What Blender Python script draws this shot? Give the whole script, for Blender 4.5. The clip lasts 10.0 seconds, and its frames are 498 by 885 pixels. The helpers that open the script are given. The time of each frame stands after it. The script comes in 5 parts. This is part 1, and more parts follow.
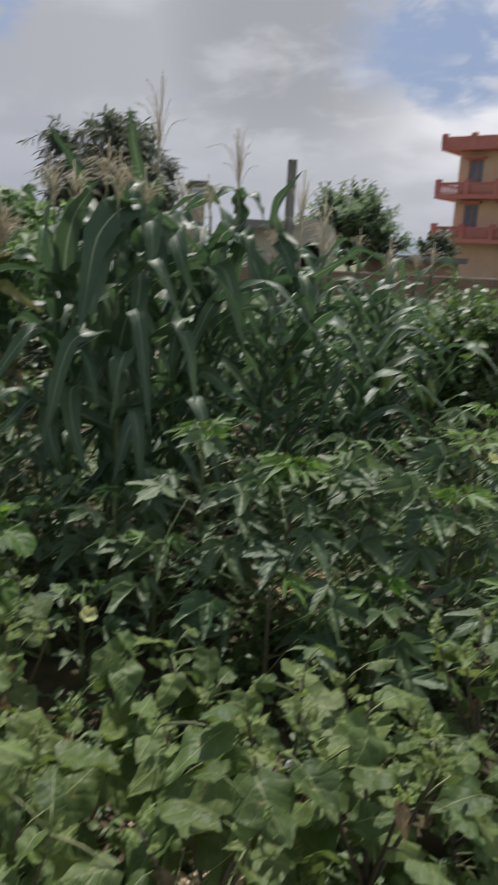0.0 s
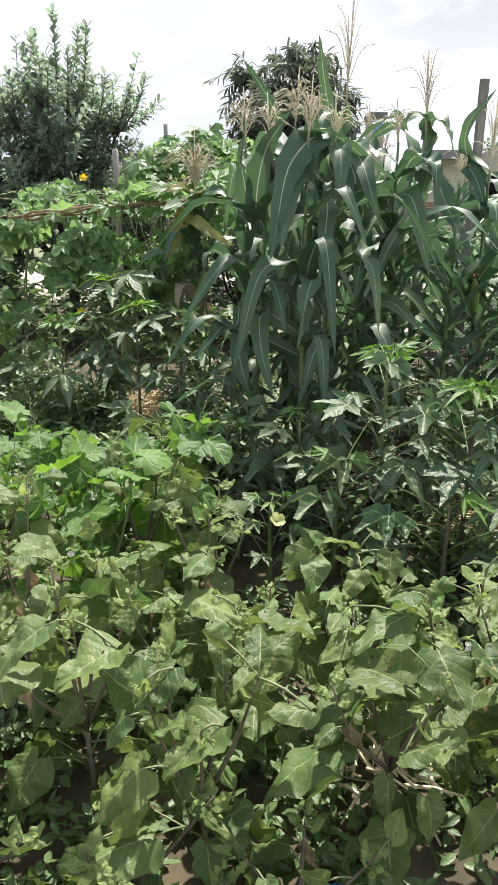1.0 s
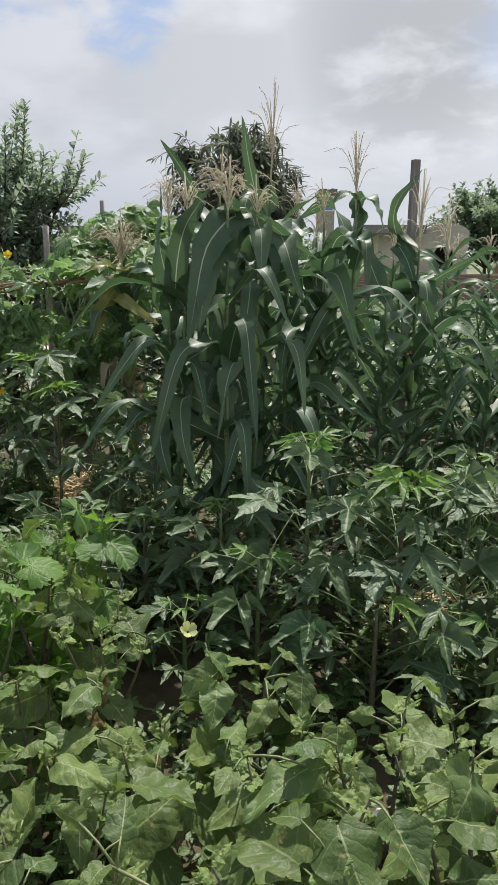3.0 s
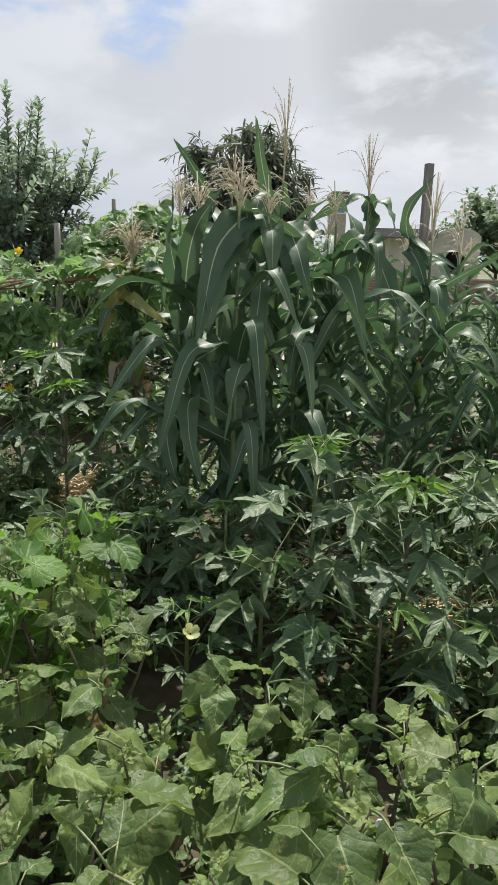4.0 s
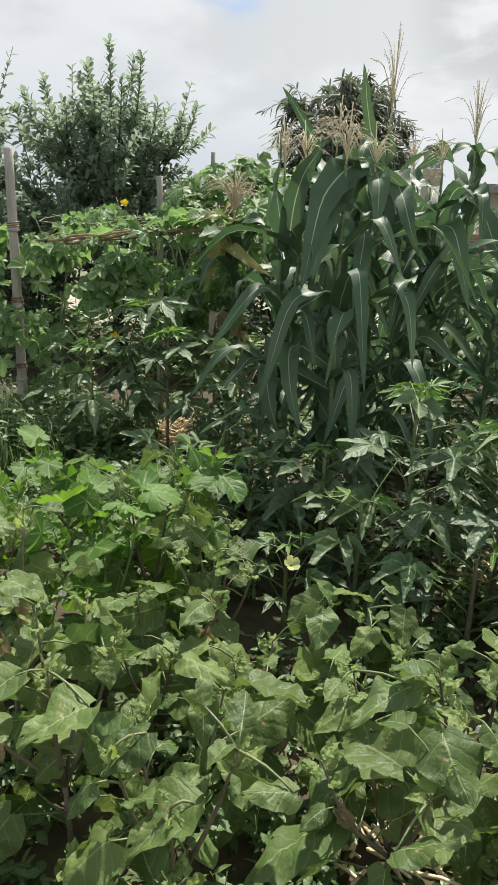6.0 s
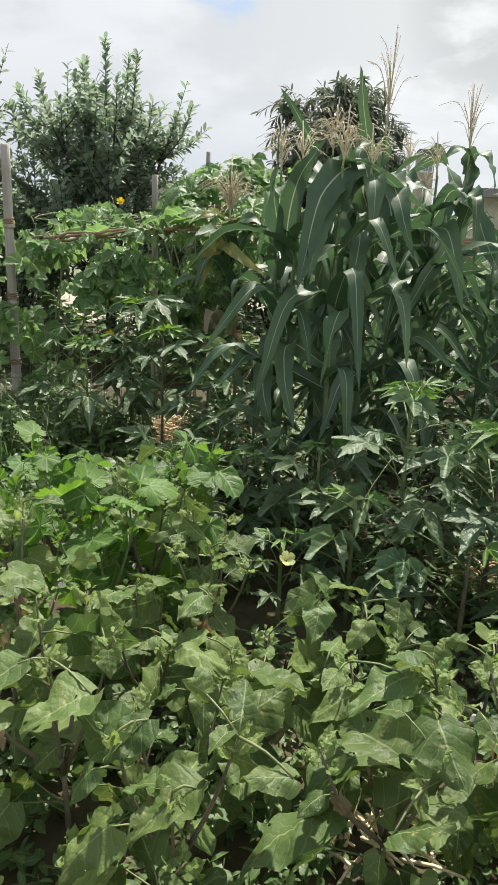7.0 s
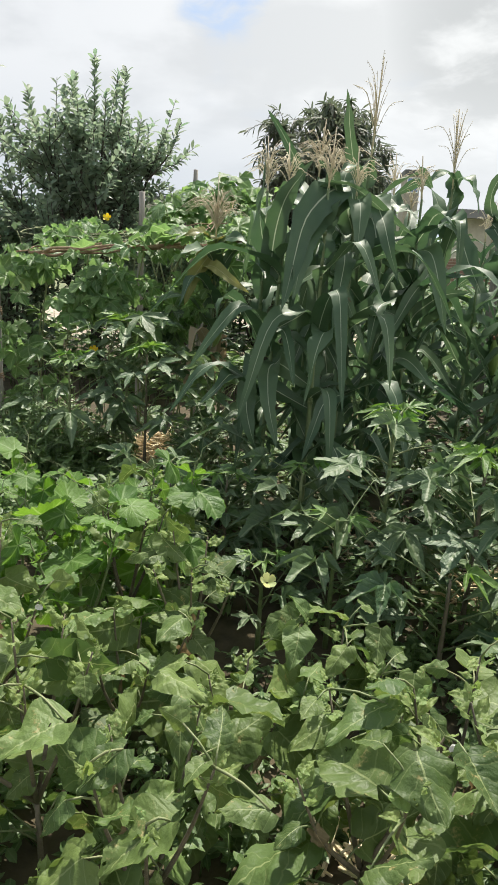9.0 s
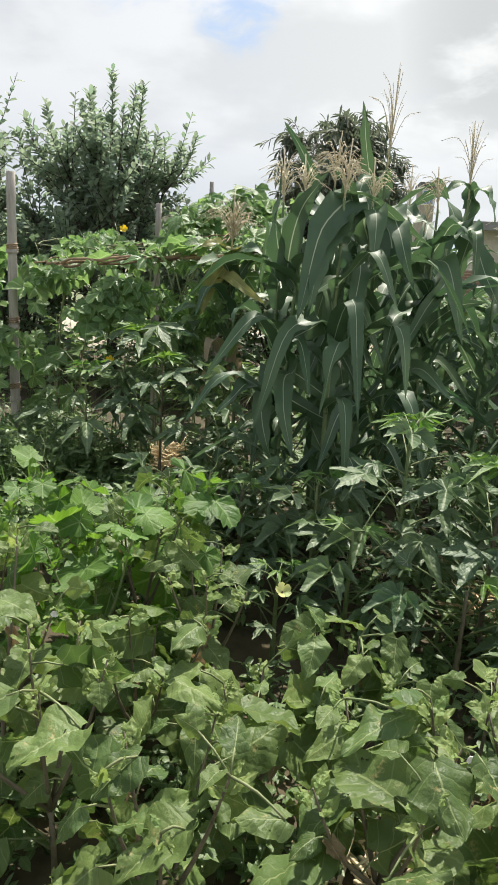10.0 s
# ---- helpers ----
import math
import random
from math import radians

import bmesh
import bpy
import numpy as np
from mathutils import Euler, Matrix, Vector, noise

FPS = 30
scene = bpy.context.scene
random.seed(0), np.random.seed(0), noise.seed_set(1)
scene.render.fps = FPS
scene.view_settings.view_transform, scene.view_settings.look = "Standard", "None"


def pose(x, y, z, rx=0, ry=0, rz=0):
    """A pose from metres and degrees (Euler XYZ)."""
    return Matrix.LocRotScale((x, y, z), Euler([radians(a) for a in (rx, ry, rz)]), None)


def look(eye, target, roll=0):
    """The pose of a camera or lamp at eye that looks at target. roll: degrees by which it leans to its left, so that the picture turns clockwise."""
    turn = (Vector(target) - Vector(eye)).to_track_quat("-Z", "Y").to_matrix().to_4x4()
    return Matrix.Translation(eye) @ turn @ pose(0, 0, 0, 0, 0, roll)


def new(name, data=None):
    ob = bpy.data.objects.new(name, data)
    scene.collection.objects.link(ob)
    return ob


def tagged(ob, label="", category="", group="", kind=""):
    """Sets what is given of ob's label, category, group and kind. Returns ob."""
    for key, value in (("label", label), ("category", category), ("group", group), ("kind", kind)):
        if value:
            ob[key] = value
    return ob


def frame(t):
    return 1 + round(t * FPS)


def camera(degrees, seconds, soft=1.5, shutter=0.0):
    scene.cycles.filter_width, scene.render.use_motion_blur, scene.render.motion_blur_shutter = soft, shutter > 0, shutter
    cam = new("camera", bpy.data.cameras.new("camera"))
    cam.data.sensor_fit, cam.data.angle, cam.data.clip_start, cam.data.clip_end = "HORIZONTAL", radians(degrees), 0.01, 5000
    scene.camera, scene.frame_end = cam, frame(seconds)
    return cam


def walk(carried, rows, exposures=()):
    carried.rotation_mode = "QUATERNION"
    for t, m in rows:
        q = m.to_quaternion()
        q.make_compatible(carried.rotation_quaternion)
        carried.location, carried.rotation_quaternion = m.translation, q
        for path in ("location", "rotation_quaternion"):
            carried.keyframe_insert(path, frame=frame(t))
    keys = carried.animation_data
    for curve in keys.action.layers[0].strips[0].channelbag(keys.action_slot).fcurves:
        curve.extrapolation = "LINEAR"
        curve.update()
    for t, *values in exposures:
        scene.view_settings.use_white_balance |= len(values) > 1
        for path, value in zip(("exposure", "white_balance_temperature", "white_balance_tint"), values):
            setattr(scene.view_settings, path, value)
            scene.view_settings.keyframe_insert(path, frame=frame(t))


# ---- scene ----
cam = camera(37.0, 10.0, 1.3, 0.3)
PATH = [
    (0, (-0.092, -0.074, 1.477), (0.243, 1.833, 0.976), 3.1),
    (0.5, (-0.143, -0.134, 1.428), (-0.162, 1.754, 0.77), 1.6),
    (1, (-0.151, -0.224, 1.436), (-0.265, 1.66, 0.776), 0.6),
    (1.5, (-0.091, -0.177, 1.478), (-0.114, 1.743, 0.92), -1.5),
    (2, (-0.034, -0.038, 1.484), (-0.022, 1.901, 0.996), -2.9),
    (2.5, (0.0, 0.0, 1.47), (0.0, 1.939, 0.979), -1.0),
    (4, (-0.001, 0.024, 1.47), (-0.033, 1.963, 0.982), 1.8),
    (4.5, (0.004, 0.012, 1.467), (-0.06, 1.943, 0.951), 2.3),
    (5, (-0.026, -0.014, 1.449), (-0.196, 1.897, 0.882), 2.7),
    (5.5, (-0.048, -0.056, 1.439), (-0.299, 1.837, 0.844), 1.6),
    (7, (-0.083, -0.123, 1.425), (-0.299, 1.775, 0.833), 2.6),
    (7.5, (-0.079, -0.117, 1.431), (-0.287, 1.787, 0.856), 2.7),
    (8, (-0.075, -0.112, 1.445), (-0.262, 1.798, 0.882), 3.0),
    (8.5, (-0.078, -0.107, 1.442), (-0.252, 1.807, 0.889), 3.4),
    (9, (-0.08, -0.108, 1.441), (-0.257, 1.806, 0.889), 3.7),
    (9.5, (-0.084, -0.109, 1.433), (-0.273, 1.808, 0.894), 3.9),
    (10, (-0.083, -0.11, 1.432), (-0.301, 1.807, 0.908), 3.6),
]
walk(cam, [(t, look(eye, target, roll)) for t, eye, target, roll in PATH],
     [(0.0, -0.13, 6150, 16.5), (0.5, 0.51, 6200, 16), (1.0, 1.05, 6150, 16), (1.5, 0.77, 6200, 15.5), (2.0, 0.39, 6200, 14), (2.5, 0.36, 6200, 14),
      (4.0, 0.48, 6250, 13), (5.5, 0.56, 6400, 10.5), (7.0, 0.70, 6400, 10.5), (10.0, 0.74, 6450, 10.5)])

# ---- world, sun ----
SUN_EL, SUN_AZ = 59, -6.0          # degrees; azimuth to the left of straight ahead
world = bpy.data.worlds.new("world")
scene.world = world
world.use_nodes = True


def mathn(nt, op, a, b=None, c=None, clamp=False):
    n = nt.nodes.new("ShaderNodeMath")
    n.operation, n.use_clamp = op, clamp
    for i, v in enumerate((a, b, c)):
        if v is None:
            continue
        if isinstance(v, (int, float)):
            n.inputs[i].default_value = v
        else:
            nt.links.new(v, n.inputs[i])
    return n.outputs[0]


def mixn(nt, fac, a, b):
    n = nt.nodes.new("ShaderNodeMix")
    n.data_type = "RGBA"
    for sock, v in ((n.inputs[0], fac), (n.inputs[6], a), (n.inputs[7], b)):
        if isinstance(v, (int, float)):
            sock.default_value = v
        elif isinstance(v, tuple):
            sock.default_value = (*v, 1) if len(v) == 3 else v
        else:
            nt.links.new(v, sock)
    return n.outputs[2]


def noisen(nt, vec, scale, detail=4.0, rough=0.5, dist=0.0):
    n = nt.nodes.new("ShaderNodeTexNoise")
    n.inputs["Scale"].default_value, n.inputs["Detail"].default_value = scale, detail
    n.inputs["Roughness"].default_value, n.inputs["Distortion"].default_value = rough, dist
    if vec is not None:
        nt.links.new(vec, n.inputs["Vector"])
    return n.outputs["Fac"]


def smooth(nt, value, lo, hi, a=0.0, b=1.0):
    n = nt.nodes.new("ShaderNodeMapRange")
    n.interpolation_type = "SMOOTHSTEP"
    nt.links.new(value, n.inputs[0])
    for i, v in enumerate((lo, hi, a, b)):
        n.inputs[i + 1].default_value = v
    return n.outputs[0]


def build_sky():
    nt = world.node_tree
    nt.nodes.clear()
    out = nt.nodes.new("ShaderNodeOutputWorld")
    bg = nt.nodes.new("ShaderNodeBackground")
    bg.inputs[1].default_value = 0.1
    sky = nt.nodes.new("ShaderNodeTexSky")
    sky.sky_type, sky.sun_disc = "NISHITA", False
    sky.sun_elevation, sky.sun_rotation = radians(SUN_EL), radians(-SUN_AZ)
    sky.dust_density, sky.air_density = 2.0, 1.0
    co = nt.nodes.new("ShaderNodeTexCoord").outputs["Generated"]
    sep = nt.nodes.new("ShaderNodeSeparateXYZ")
    nt.links.new(co, sep.inputs[0])
    up = sep.outputs[2]
    # clouds lie on a flat layer overhead
    denom = mathn(nt, "ADD", mathn(nt, "MAXIMUM", up, 0.0), 0.30)
    flat = nt.nodes.new("ShaderNodeCombineXYZ")
    nt.links.new(mathn(nt, "DIVIDE", sep.outputs[0], denom), flat.inputs[0])
    nt.links.new(mathn(nt, "DIVIDE", sep.outputs[1], denom), flat.inputs[1])
    flat.inputs[2].default_value = 3.7
    body = noisen(nt, flat.outputs[0], 1.9, 7, 0.52, 0.25)
    shade = noisen(nt, flat.outputs[0], 1.7, 5, 0.5, 0.2)

    def toward(d, lo, hi):
        n = nt.nodes.new("ShaderNodeVectorMath")
        n.operation = "DOT_PRODUCT"
        nt.links.new(co, n.inputs[0])
        n.inputs[1].default_value = Vector(d).normalized()
        return smooth(nt, n.outputs["Value"], lo, hi)

    ragged = noisen(nt, flat.outputs[0], 3.4, 5, 0.5, 0.1)
    gaps = mathn(nt, "ADD", toward((0.37, 0.88, 0.28), 0.986, 0.9995), toward((-0.155, 0.95, 0.268), 0.9968, 1.0))
    gaps = mathn(nt, "ADD", gaps, mathn(nt, "MULTIPLY", toward((-0.27, 0.93, 0.275), 0.9970, 1.0), 0.7))
    wisp = noisen(nt, flat.outputs[0], 7.5, 6, 0.55, 0.4)
    gaps = mathn(nt, "MULTIPLY", gaps, smooth(nt, ragged, 0.20, 0.48))
    gaps = mathn(nt, "MULTIPLY", gaps, smooth(nt, wisp, 0.36, 0.62, 1.0, 0.45))
    cover = smooth(nt, mathn(nt, "SUBTRACT", body, mathn(nt, "MULTIPLY", gaps, 0.50)), 0.02, 0.44)
    cover = mathn(nt, "MULTIPLY", cover, smooth(nt, up, 0.36, 0.75, 1.0, 0.30))
    heavy = mathn(nt, "MULTIPLY", toward((0.185, 0.955, 0.245), 0.976, 1.0), smooth(nt, mathn(nt, "ADD", mathn(nt, "MULTIPLY", ragged, 0.6), mathn(nt, "MULTIPLY", wisp, 0.4)), 0.36, 0.56, 0.30, 1.0))
    grey = mathn(nt, "MAXIMUM", heavy, smooth(nt, mathn(nt, "ADD", mathn(nt, "MULTIPLY", shade, 0.65), mathn(nt, "MULTIPLY", ragged, 0.4)), 0.46, 0.62, 0.0, 0.55))
    turn = smooth(nt, sep.outputs[0], -0.40, 0.25)
    lit = mixn(nt, turn, (5.3, 5.45, 5.55), (6.6, 6.7, 6.6))
    lit = mixn(nt, smooth(nt, sep.outputs[0], 0.10, 0.42), lit, (9.4, 9.4, 9.0))
    cloud = mixn(nt, grey, lit, mixn(nt, turn, (3.75, 3.93, 4.07), (4.1, 4.24, 4.2)))
    blue = mixn(nt, smooth(nt, up, 0.30, 0.60, 0.72, 0.10), sky.outputs[0], (3.0, 3.9, 5.3))
    col = mixn(nt, cover, blue, cloud)
    haze = smooth(nt, up, 0.02, 0.19, 0.85, 0.0)
    col = mixn(nt, haze, col, mixn(nt, turn, (4.05, 4.38, 4.72), (4.9, 5.12, 5.25)))
    col = mixn(nt, smooth(nt, up, -0.06, 0.0), (1.2, 1.3, 1.0), col)
    nt.links.new(col, bg.inputs[0])
    nt.links.new(bg.outputs[0], out.inputs[0])


build_sky()
sun = new("sun", bpy.data.lights.new("sun", "SUN"))
sun.data.energy, sun.data.angle, sun.data.color = 4.7, radians(0.9), (1.0, 0.94, 0.82)
az, el = radians(SUN_AZ), radians(SUN_EL)
sun.matrix_world = look((-math.sin(az) * math.cos(el) * 30, math.cos(az) * math.cos(el) * 30, math.sin(el) * 30), (0, 0, 0))

# ---- materials ----


def material(name):
    m = bpy.data.materials.new(name)
    m.use_nodes = True
    nt = m.node_tree
    return m, nt, nt.nodes["Principled BSDF"], nt.nodes["Material Output"]


def bump(nt, height, strength, dist=0.01):
    b = nt.nodes.new("ShaderNodeBump")
    b.inputs["Strength"].default_value, b.inputs["Distance"].default_value = strength, dist
    nt.links.new(height, b.inputs["Height"])
    return b.outputs[0]


def leaf_material(name, dark, light, vein, rough, veins, through_light=0.3, spots=None, spot_level=0.70, gloss=0.4, freq=7.0, holes=0.0, lift=1.9):
    """veins: 'maize' along the blade, 'pinnate' midrib and side ribs, 'palmate' one rib a lobe, '' none."""
    m, nt, bs, out = material(name)
    info = nt.nodes.new("ShaderNodeObjectInfo").outputs["Random"]
    geo = nt.nodes.new("ShaderNodeNewGeometry").outputs["Random Per Island"]
    tex = nt.nodes.new("ShaderNodeTexCoord")
    uv = nt.nodes.new("ShaderNodeSeparateXYZ")
    nt.links.new(tex.outputs["UV"], uv.inputs[0])
    u, v = uv.outputs[0], uv.outputs[1]
    big = noisen(nt, tex.outputs["Object"], 1.9 if veins in ("pinnate", "palmate") else 14, 4)
    fine = noisen(nt, tex.outputs["Object"], 16 if veins in ("pinnate", "palmate") else 120, 4)
    vary = mathn(nt, "FRACT", mathn(nt, "ADD", info, geo))
    fac = mathn(nt, "ADD", mathn(nt, "MULTIPLY", vary, 0.6), mathn(nt, "MULTIPLY", big, 0.5))
    col = mixn(nt, mathn(nt, "SUBTRACT", fac, 0.05, clamp=True), dark, light)
    cool = mathn(nt, "FRACT", mathn(nt, "MULTIPLY", vary, 7.13))
    blue_green = tuple(0.5 * (p + q) * k for p, q, k in zip(dark, light, (0.70, 0.92, 0.98)))
    col = mixn(nt, smooth(nt, cool, 0.55, 1.0, 0.0, 0.45), col, blue_green)
    side = mathn(nt, "ABSOLUTE", mathn(nt, "SUBTRACT", v, 0.5))
    height = fine
    if veins == "maize":
        rib = smooth(nt, side, 0.012, 0.034, 0.85, 0.0)
        rib = mathn(nt, "MULTIPLY", rib, smooth(nt, u, 0.75, 1.0, 1.0, 0.2))
        fibre = mathn(nt, "SINE", mathn(nt, "MULTIPLY", v, 170))
        col = mixn(nt, mathn(nt, "MULTIPLY", mathn(nt, "MULTIPLY_ADD", fibre, 0.5, 0.5), 0.10), col, light)
        height = mathn(nt, "ADD", mathn(nt, "MULTIPLY", fibre, 0.012), big)
    elif veins == "pinnate":
        rib = smooth(nt, side, 0.010, 0.024, 0.75, 0.0)
        wander = mathn(nt, "MULTIPLY", mathn(nt, "SUBTRACT", big, 0.5), 1.6)
        ramp = mathn(nt, "FRACT", mathn(nt, "ADD", wander, mathn(nt, "SUBTRACT", mathn(nt, "MULTIPLY", u, freq), mathn(nt, "MULTIPLY", side, 3.2))))
        dist = mathn(nt, "ABSOLUTE", mathn(nt, "SUBTRACT", ramp, 0.5))
        rib = mathn(nt, "MAXIMUM", rib, smooth(nt, dist, 0.01, 0.07, 0.28, 0.0))
        height = mathn(nt, "ADD", mathn(nt, "MULTIPLY", smooth(nt, dist, 0.0, 0.25, 0.0, 1.0), 0.4), mathn(nt, "MULTIPLY", fine, 0.5))
    elif veins == "palmate":
        rib = smooth(nt, v, 0.02, 0.07, 0.55, 0.0)
        ramp = mathn(nt, "FRACT", mathn(nt, "SUBTRACT", mathn(nt, "MULTIPLY", u, freq), mathn(nt, "MULTIPLY", v, 3.0)))
        dist = mathn(nt, "ABSOLUTE", mathn(nt, "SUBTRACT", ramp, 0.5))
        rib = mathn(nt, "MAXIMUM", rib, smooth(nt, dist, 0.02, 0.10, 0.18, 0.0))
        height = mathn(nt, "ADD", mathn(nt, "MULTIPLY", smooth(nt, dist, 0.0, 0.3, 0.0, 1.0), 0.4), fine)
    else:
        rib = smooth(nt, side, 0.03, 0.08, 0.5, 0.0)
    col = mixn(nt, rib, col, vein)
    if spots:
        worn = noisen(nt, tex.outputs["Object"], 4.0, 6, 0.68)
        col = mixn(nt, smooth(nt, worn, spot_level - 0.08, spot_level + 0.04, 0.0, 0.85), col, spots)
    nt.links.new(col, bs.inputs["Base Color"])
    nt.links.new(mathn(nt, "MULTIPLY_ADD", big, 0.30, rough - 0.15), bs.inputs["Roughness"])
    bs.inputs["Specular IOR Level"].default_value = gloss
    broad = veins in ("pinnate", "palmate")
    if broad:
        blister = noisen(nt, tex.outputs["Object"], 5.5, 3, 0.55, 0.3)
        height = mathn(nt, "ADD", height, mathn(nt, "MULTIPLY", blister, 0.9))
    nt.links.new(bump(nt, height, 0.20 if broad else 0.4, 0.03 if broad else 0.006), bs.inputs["Normal"])
    tr = nt.nodes.new("ShaderNodeBsdfTranslucent")
    hsv = nt.nodes.new("ShaderNodeHueSaturation")
    hsv.inputs["Hue"].default_value, hsv.inputs["Saturation"].default_value, hsv.inputs["Value"].default_value = 0.49, 1.15, lift
    nt.links.new(col, hsv.inputs["Color"])
    nt.links.new(hsv.outputs[0], tr.inputs["Color"])
    mx = nt.nodes.new("ShaderNodeMixShader")
    mx.inputs[0].default_value = through_light
    nt.links.new(bs.outputs[0], mx.inputs[1])
    nt.links.new(tr.outputs[0], mx.inputs[2])
    last = mx.outputs[0]
    if holes:
        gone = smooth(nt, noisen(nt, tex.outputs["Object"], 7.0, 2, 0.5), holes, holes + 0.012)
        cut = nt.nodes.new("ShaderNodeMixShader")
        nt.links.new(gone, cut.inputs[0])
        nt.links.new(last, cut.inputs[1])
        nt.links.new(nt.nodes.new("ShaderNodeBsdfTransparent").outputs[0], cut.inputs[2])
        last = cut.outputs[0]
    nt.links.new(last, out.inputs["Surface"])
    return m


def plain(name, a, b, scale=20.0, rough=0.8, strength=0.3, stretch=(1, 1, 1), metal=0.0, fine=6.0):
    """Two colours mixed at two scales, with relief."""
    m, nt, bs, out = material(name)
    tex = nt.nodes.new("ShaderNodeTexCoord")
    mp = nt.nodes.new("ShaderNodeMapping")
    mp.inputs["Scale"].default_value = stretch
    nt.links.new(tex.outputs["Object"], mp.inputs[0])
    one, two = noisen(nt, mp.outputs[0], scale, 5, 0.6), noisen(nt, mp.outputs[0], scale * fine, 4, 0.6)
    info = nt.nodes.new("ShaderNodeObjectInfo").outputs["Random"]
    fac = mathn(nt, "ADD", mathn(nt, "MULTIPLY", one, 0.7), mathn(nt, "MULTIPLY", two, 0.35))
    fac = mathn(nt, "ADD", fac, mathn(nt, "MULTIPLY", mathn(nt, "SUBTRACT", info, 0.5), 0.25))
    nt.links.new(mixn(nt, smooth(nt, fac, 0.32, 0.75), a, b), bs.inputs["Base Color"])
    bs.inputs["Roughness"].default_value, bs.inputs["Metallic"].default_value = rough, metal
    nt.links.new(bump(nt, fac, strength, 0.02), bs.inputs["Normal"])
    return m


MAIZE = leaf_material("maize_leaf", (0.029, 0.068, 0.033), (0.104, 0.164, 0.081), (0.36, 0.41, 0.29), 0.50, "maize", 0.21, gloss=0.40)
MAIZE_OLD = leaf_material("maize_leaf_yellowing", (0.09, 0.14, 0.05), (0.28, 0.27, 0.09), (0.36, 0.34, 0.18), 0.5, "maize", 0.25)
MAIZE_DRY = leaf_material("maize_leaf_dry", (0.26, 0.20, 0.13), (0.42, 0.35, 0.24), (0.45, 0.40, 0.30), 0.7, "maize", 0.25)
EGG = leaf_material("eggplant_leaf", (0.027, 0.060, 0.017), (0.178, 0.242, 0.074), (0.27, 0.32, 0.14), 0.50, "pinnate", 0.27, (0.33, 0.28, 0.12), 0.68, 0.28, 4.6, 0.72)
EGG_YOUNG = leaf_material("eggplant_young_leaf", (0.120, 0.185, 0.048), (0.265, 0.335, 0.120), (0.32, 0.35, 0.16), 0.50, "pinnate", 0.32, (0.34, 0.29, 0.12), 0.66, 0.3, 4.6)
SQUASH = leaf_material("squash_leaf", (0.044, 0.110, 0.018), (0.150, 0.262, 0.054), (0.24, 0.34, 0.13), 0.50, "palmate", 0.38, (0.24, 0.27, 0.07), 0.74, 0.34, 4.0)
OKRA = leaf_material("okra_leaf", (0.038, 0.078, 0.032), (0.130, 0.190, 0.086), (0.20, 0.25, 0.13), 0.48, "palmate", 0.22, (0.17, 0.16, 0.06), 0.74, 0.42, 5.0)
OKRA_YOUNG = leaf_material("okra_young_leaf", (0.065, 0.140, 0.026), (0.150, 0.255, 0.060), (0.20, 0.28, 0.10), 0.5, "palmate", 0.30)
GOURD = leaf_material("gourd_leaf", (0.050, 0.108, 0.038), (0.215, 0.325, 0.125), (0.28, 0.35, 0.18), 0.44, "palmate", 0.42, (0.28, 0.26, 0.09), 0.72, 0.42, 5.0)
CITRUS = leaf_material("citrus_leaf", (0.135, 0.180, 0.130), (0.235, 0.290, 0.192), (0.22, 0.27, 0.19), 0.50, "", 0.42, gloss=0.35)
MANGO = leaf_material("dark_tree_leaf", (0.050, 0.066, 0.048), (0.110, 0.128, 0.085), (0.14, 0.15, 0.09), 0.55, "", 0.34, gloss=0.25)
BROAD = leaf_material("far_tree_leaf", (0.085, 0.130, 0.078), (0.185, 0.235, 0.145), (0.18, 0.22, 0.13), 0.55, "", 0.45, gloss=0.25)
WEED = leaf_material("weed_leaf", (0.042, 0.088, 0.028), (0.165, 0.245, 0.085), (0.2, 0.25, 0.1), 0.45, "", 0.28, gloss=0.45)
EGG_DRY = leaf_material("eggplant_withered_leaf", (0.16, 0.11, 0.06), (0.36, 0.28, 0.16), (0.40, 0.33, 0.2), 0.8, "pinnate", 0.15, None, 0.7, 0.2, 4.6)
STEM = plain("green_stem", (0.10, 0.15, 0.05), (0.20, 0.22, 0.10), 30, 0.6)
STEM_DARK = plain("brown_green_stem", (0.060, 0.052, 0.034), (0.16, 0.135, 0.085), 30, 0.6)
STALK = plain("maize_stalk", (0.07, 0.12, 0.045), (0.17, 0.21, 0.09), 18, 0.5, 0.2, (1, 1, 0.25))
TASSEL = plain("maize_tassel", (0.52, 0.45, 0.31), (0.78, 0.70, 0.53), 60, 0.8)
HUSK = plain("ear_husk", (0.15, 0.24, 0.06), (0.27, 0.34, 0.11), 40, 0.5, 0.3, (1, 1, 0.15))
SILK = plain("ear_silk", (0.12, 0.05, 0.03), (0.25, 0.12, 0.06), 80, 0.7)
PETAL = leaf_material("okra_petal", (0.87, 0.90, 0.38), (0.92, 0.94, 0.48), (0.88, 0.90, 0.45), 0.5, "", 0.6, lift=1.0)
PETAL_GOURD = leaf_material("gourd_petal", (0.80, 0.55, 0.02), (0.90, 0.68, 0.05), (0.85, 0.60, 0.04), 0.5, "", 0.4, lift=1.0)
PETAL_WHITE = plain("white_petal", (0.75, 0.72, 0.72), (0.86, 0.84, 0.82), 60, 0.5, 0.1)
HEART = plain("flower_heart", (0.10, 0.02, 0.03), (0.2, 0.05, 0.04), 60, 0.6)
WOOD = plain("weathered_post", (0.165, 0.150, 0.130), (0.39, 0.36, 0.32), 16, 0.85, 0.6, (1, 1, 0.12))
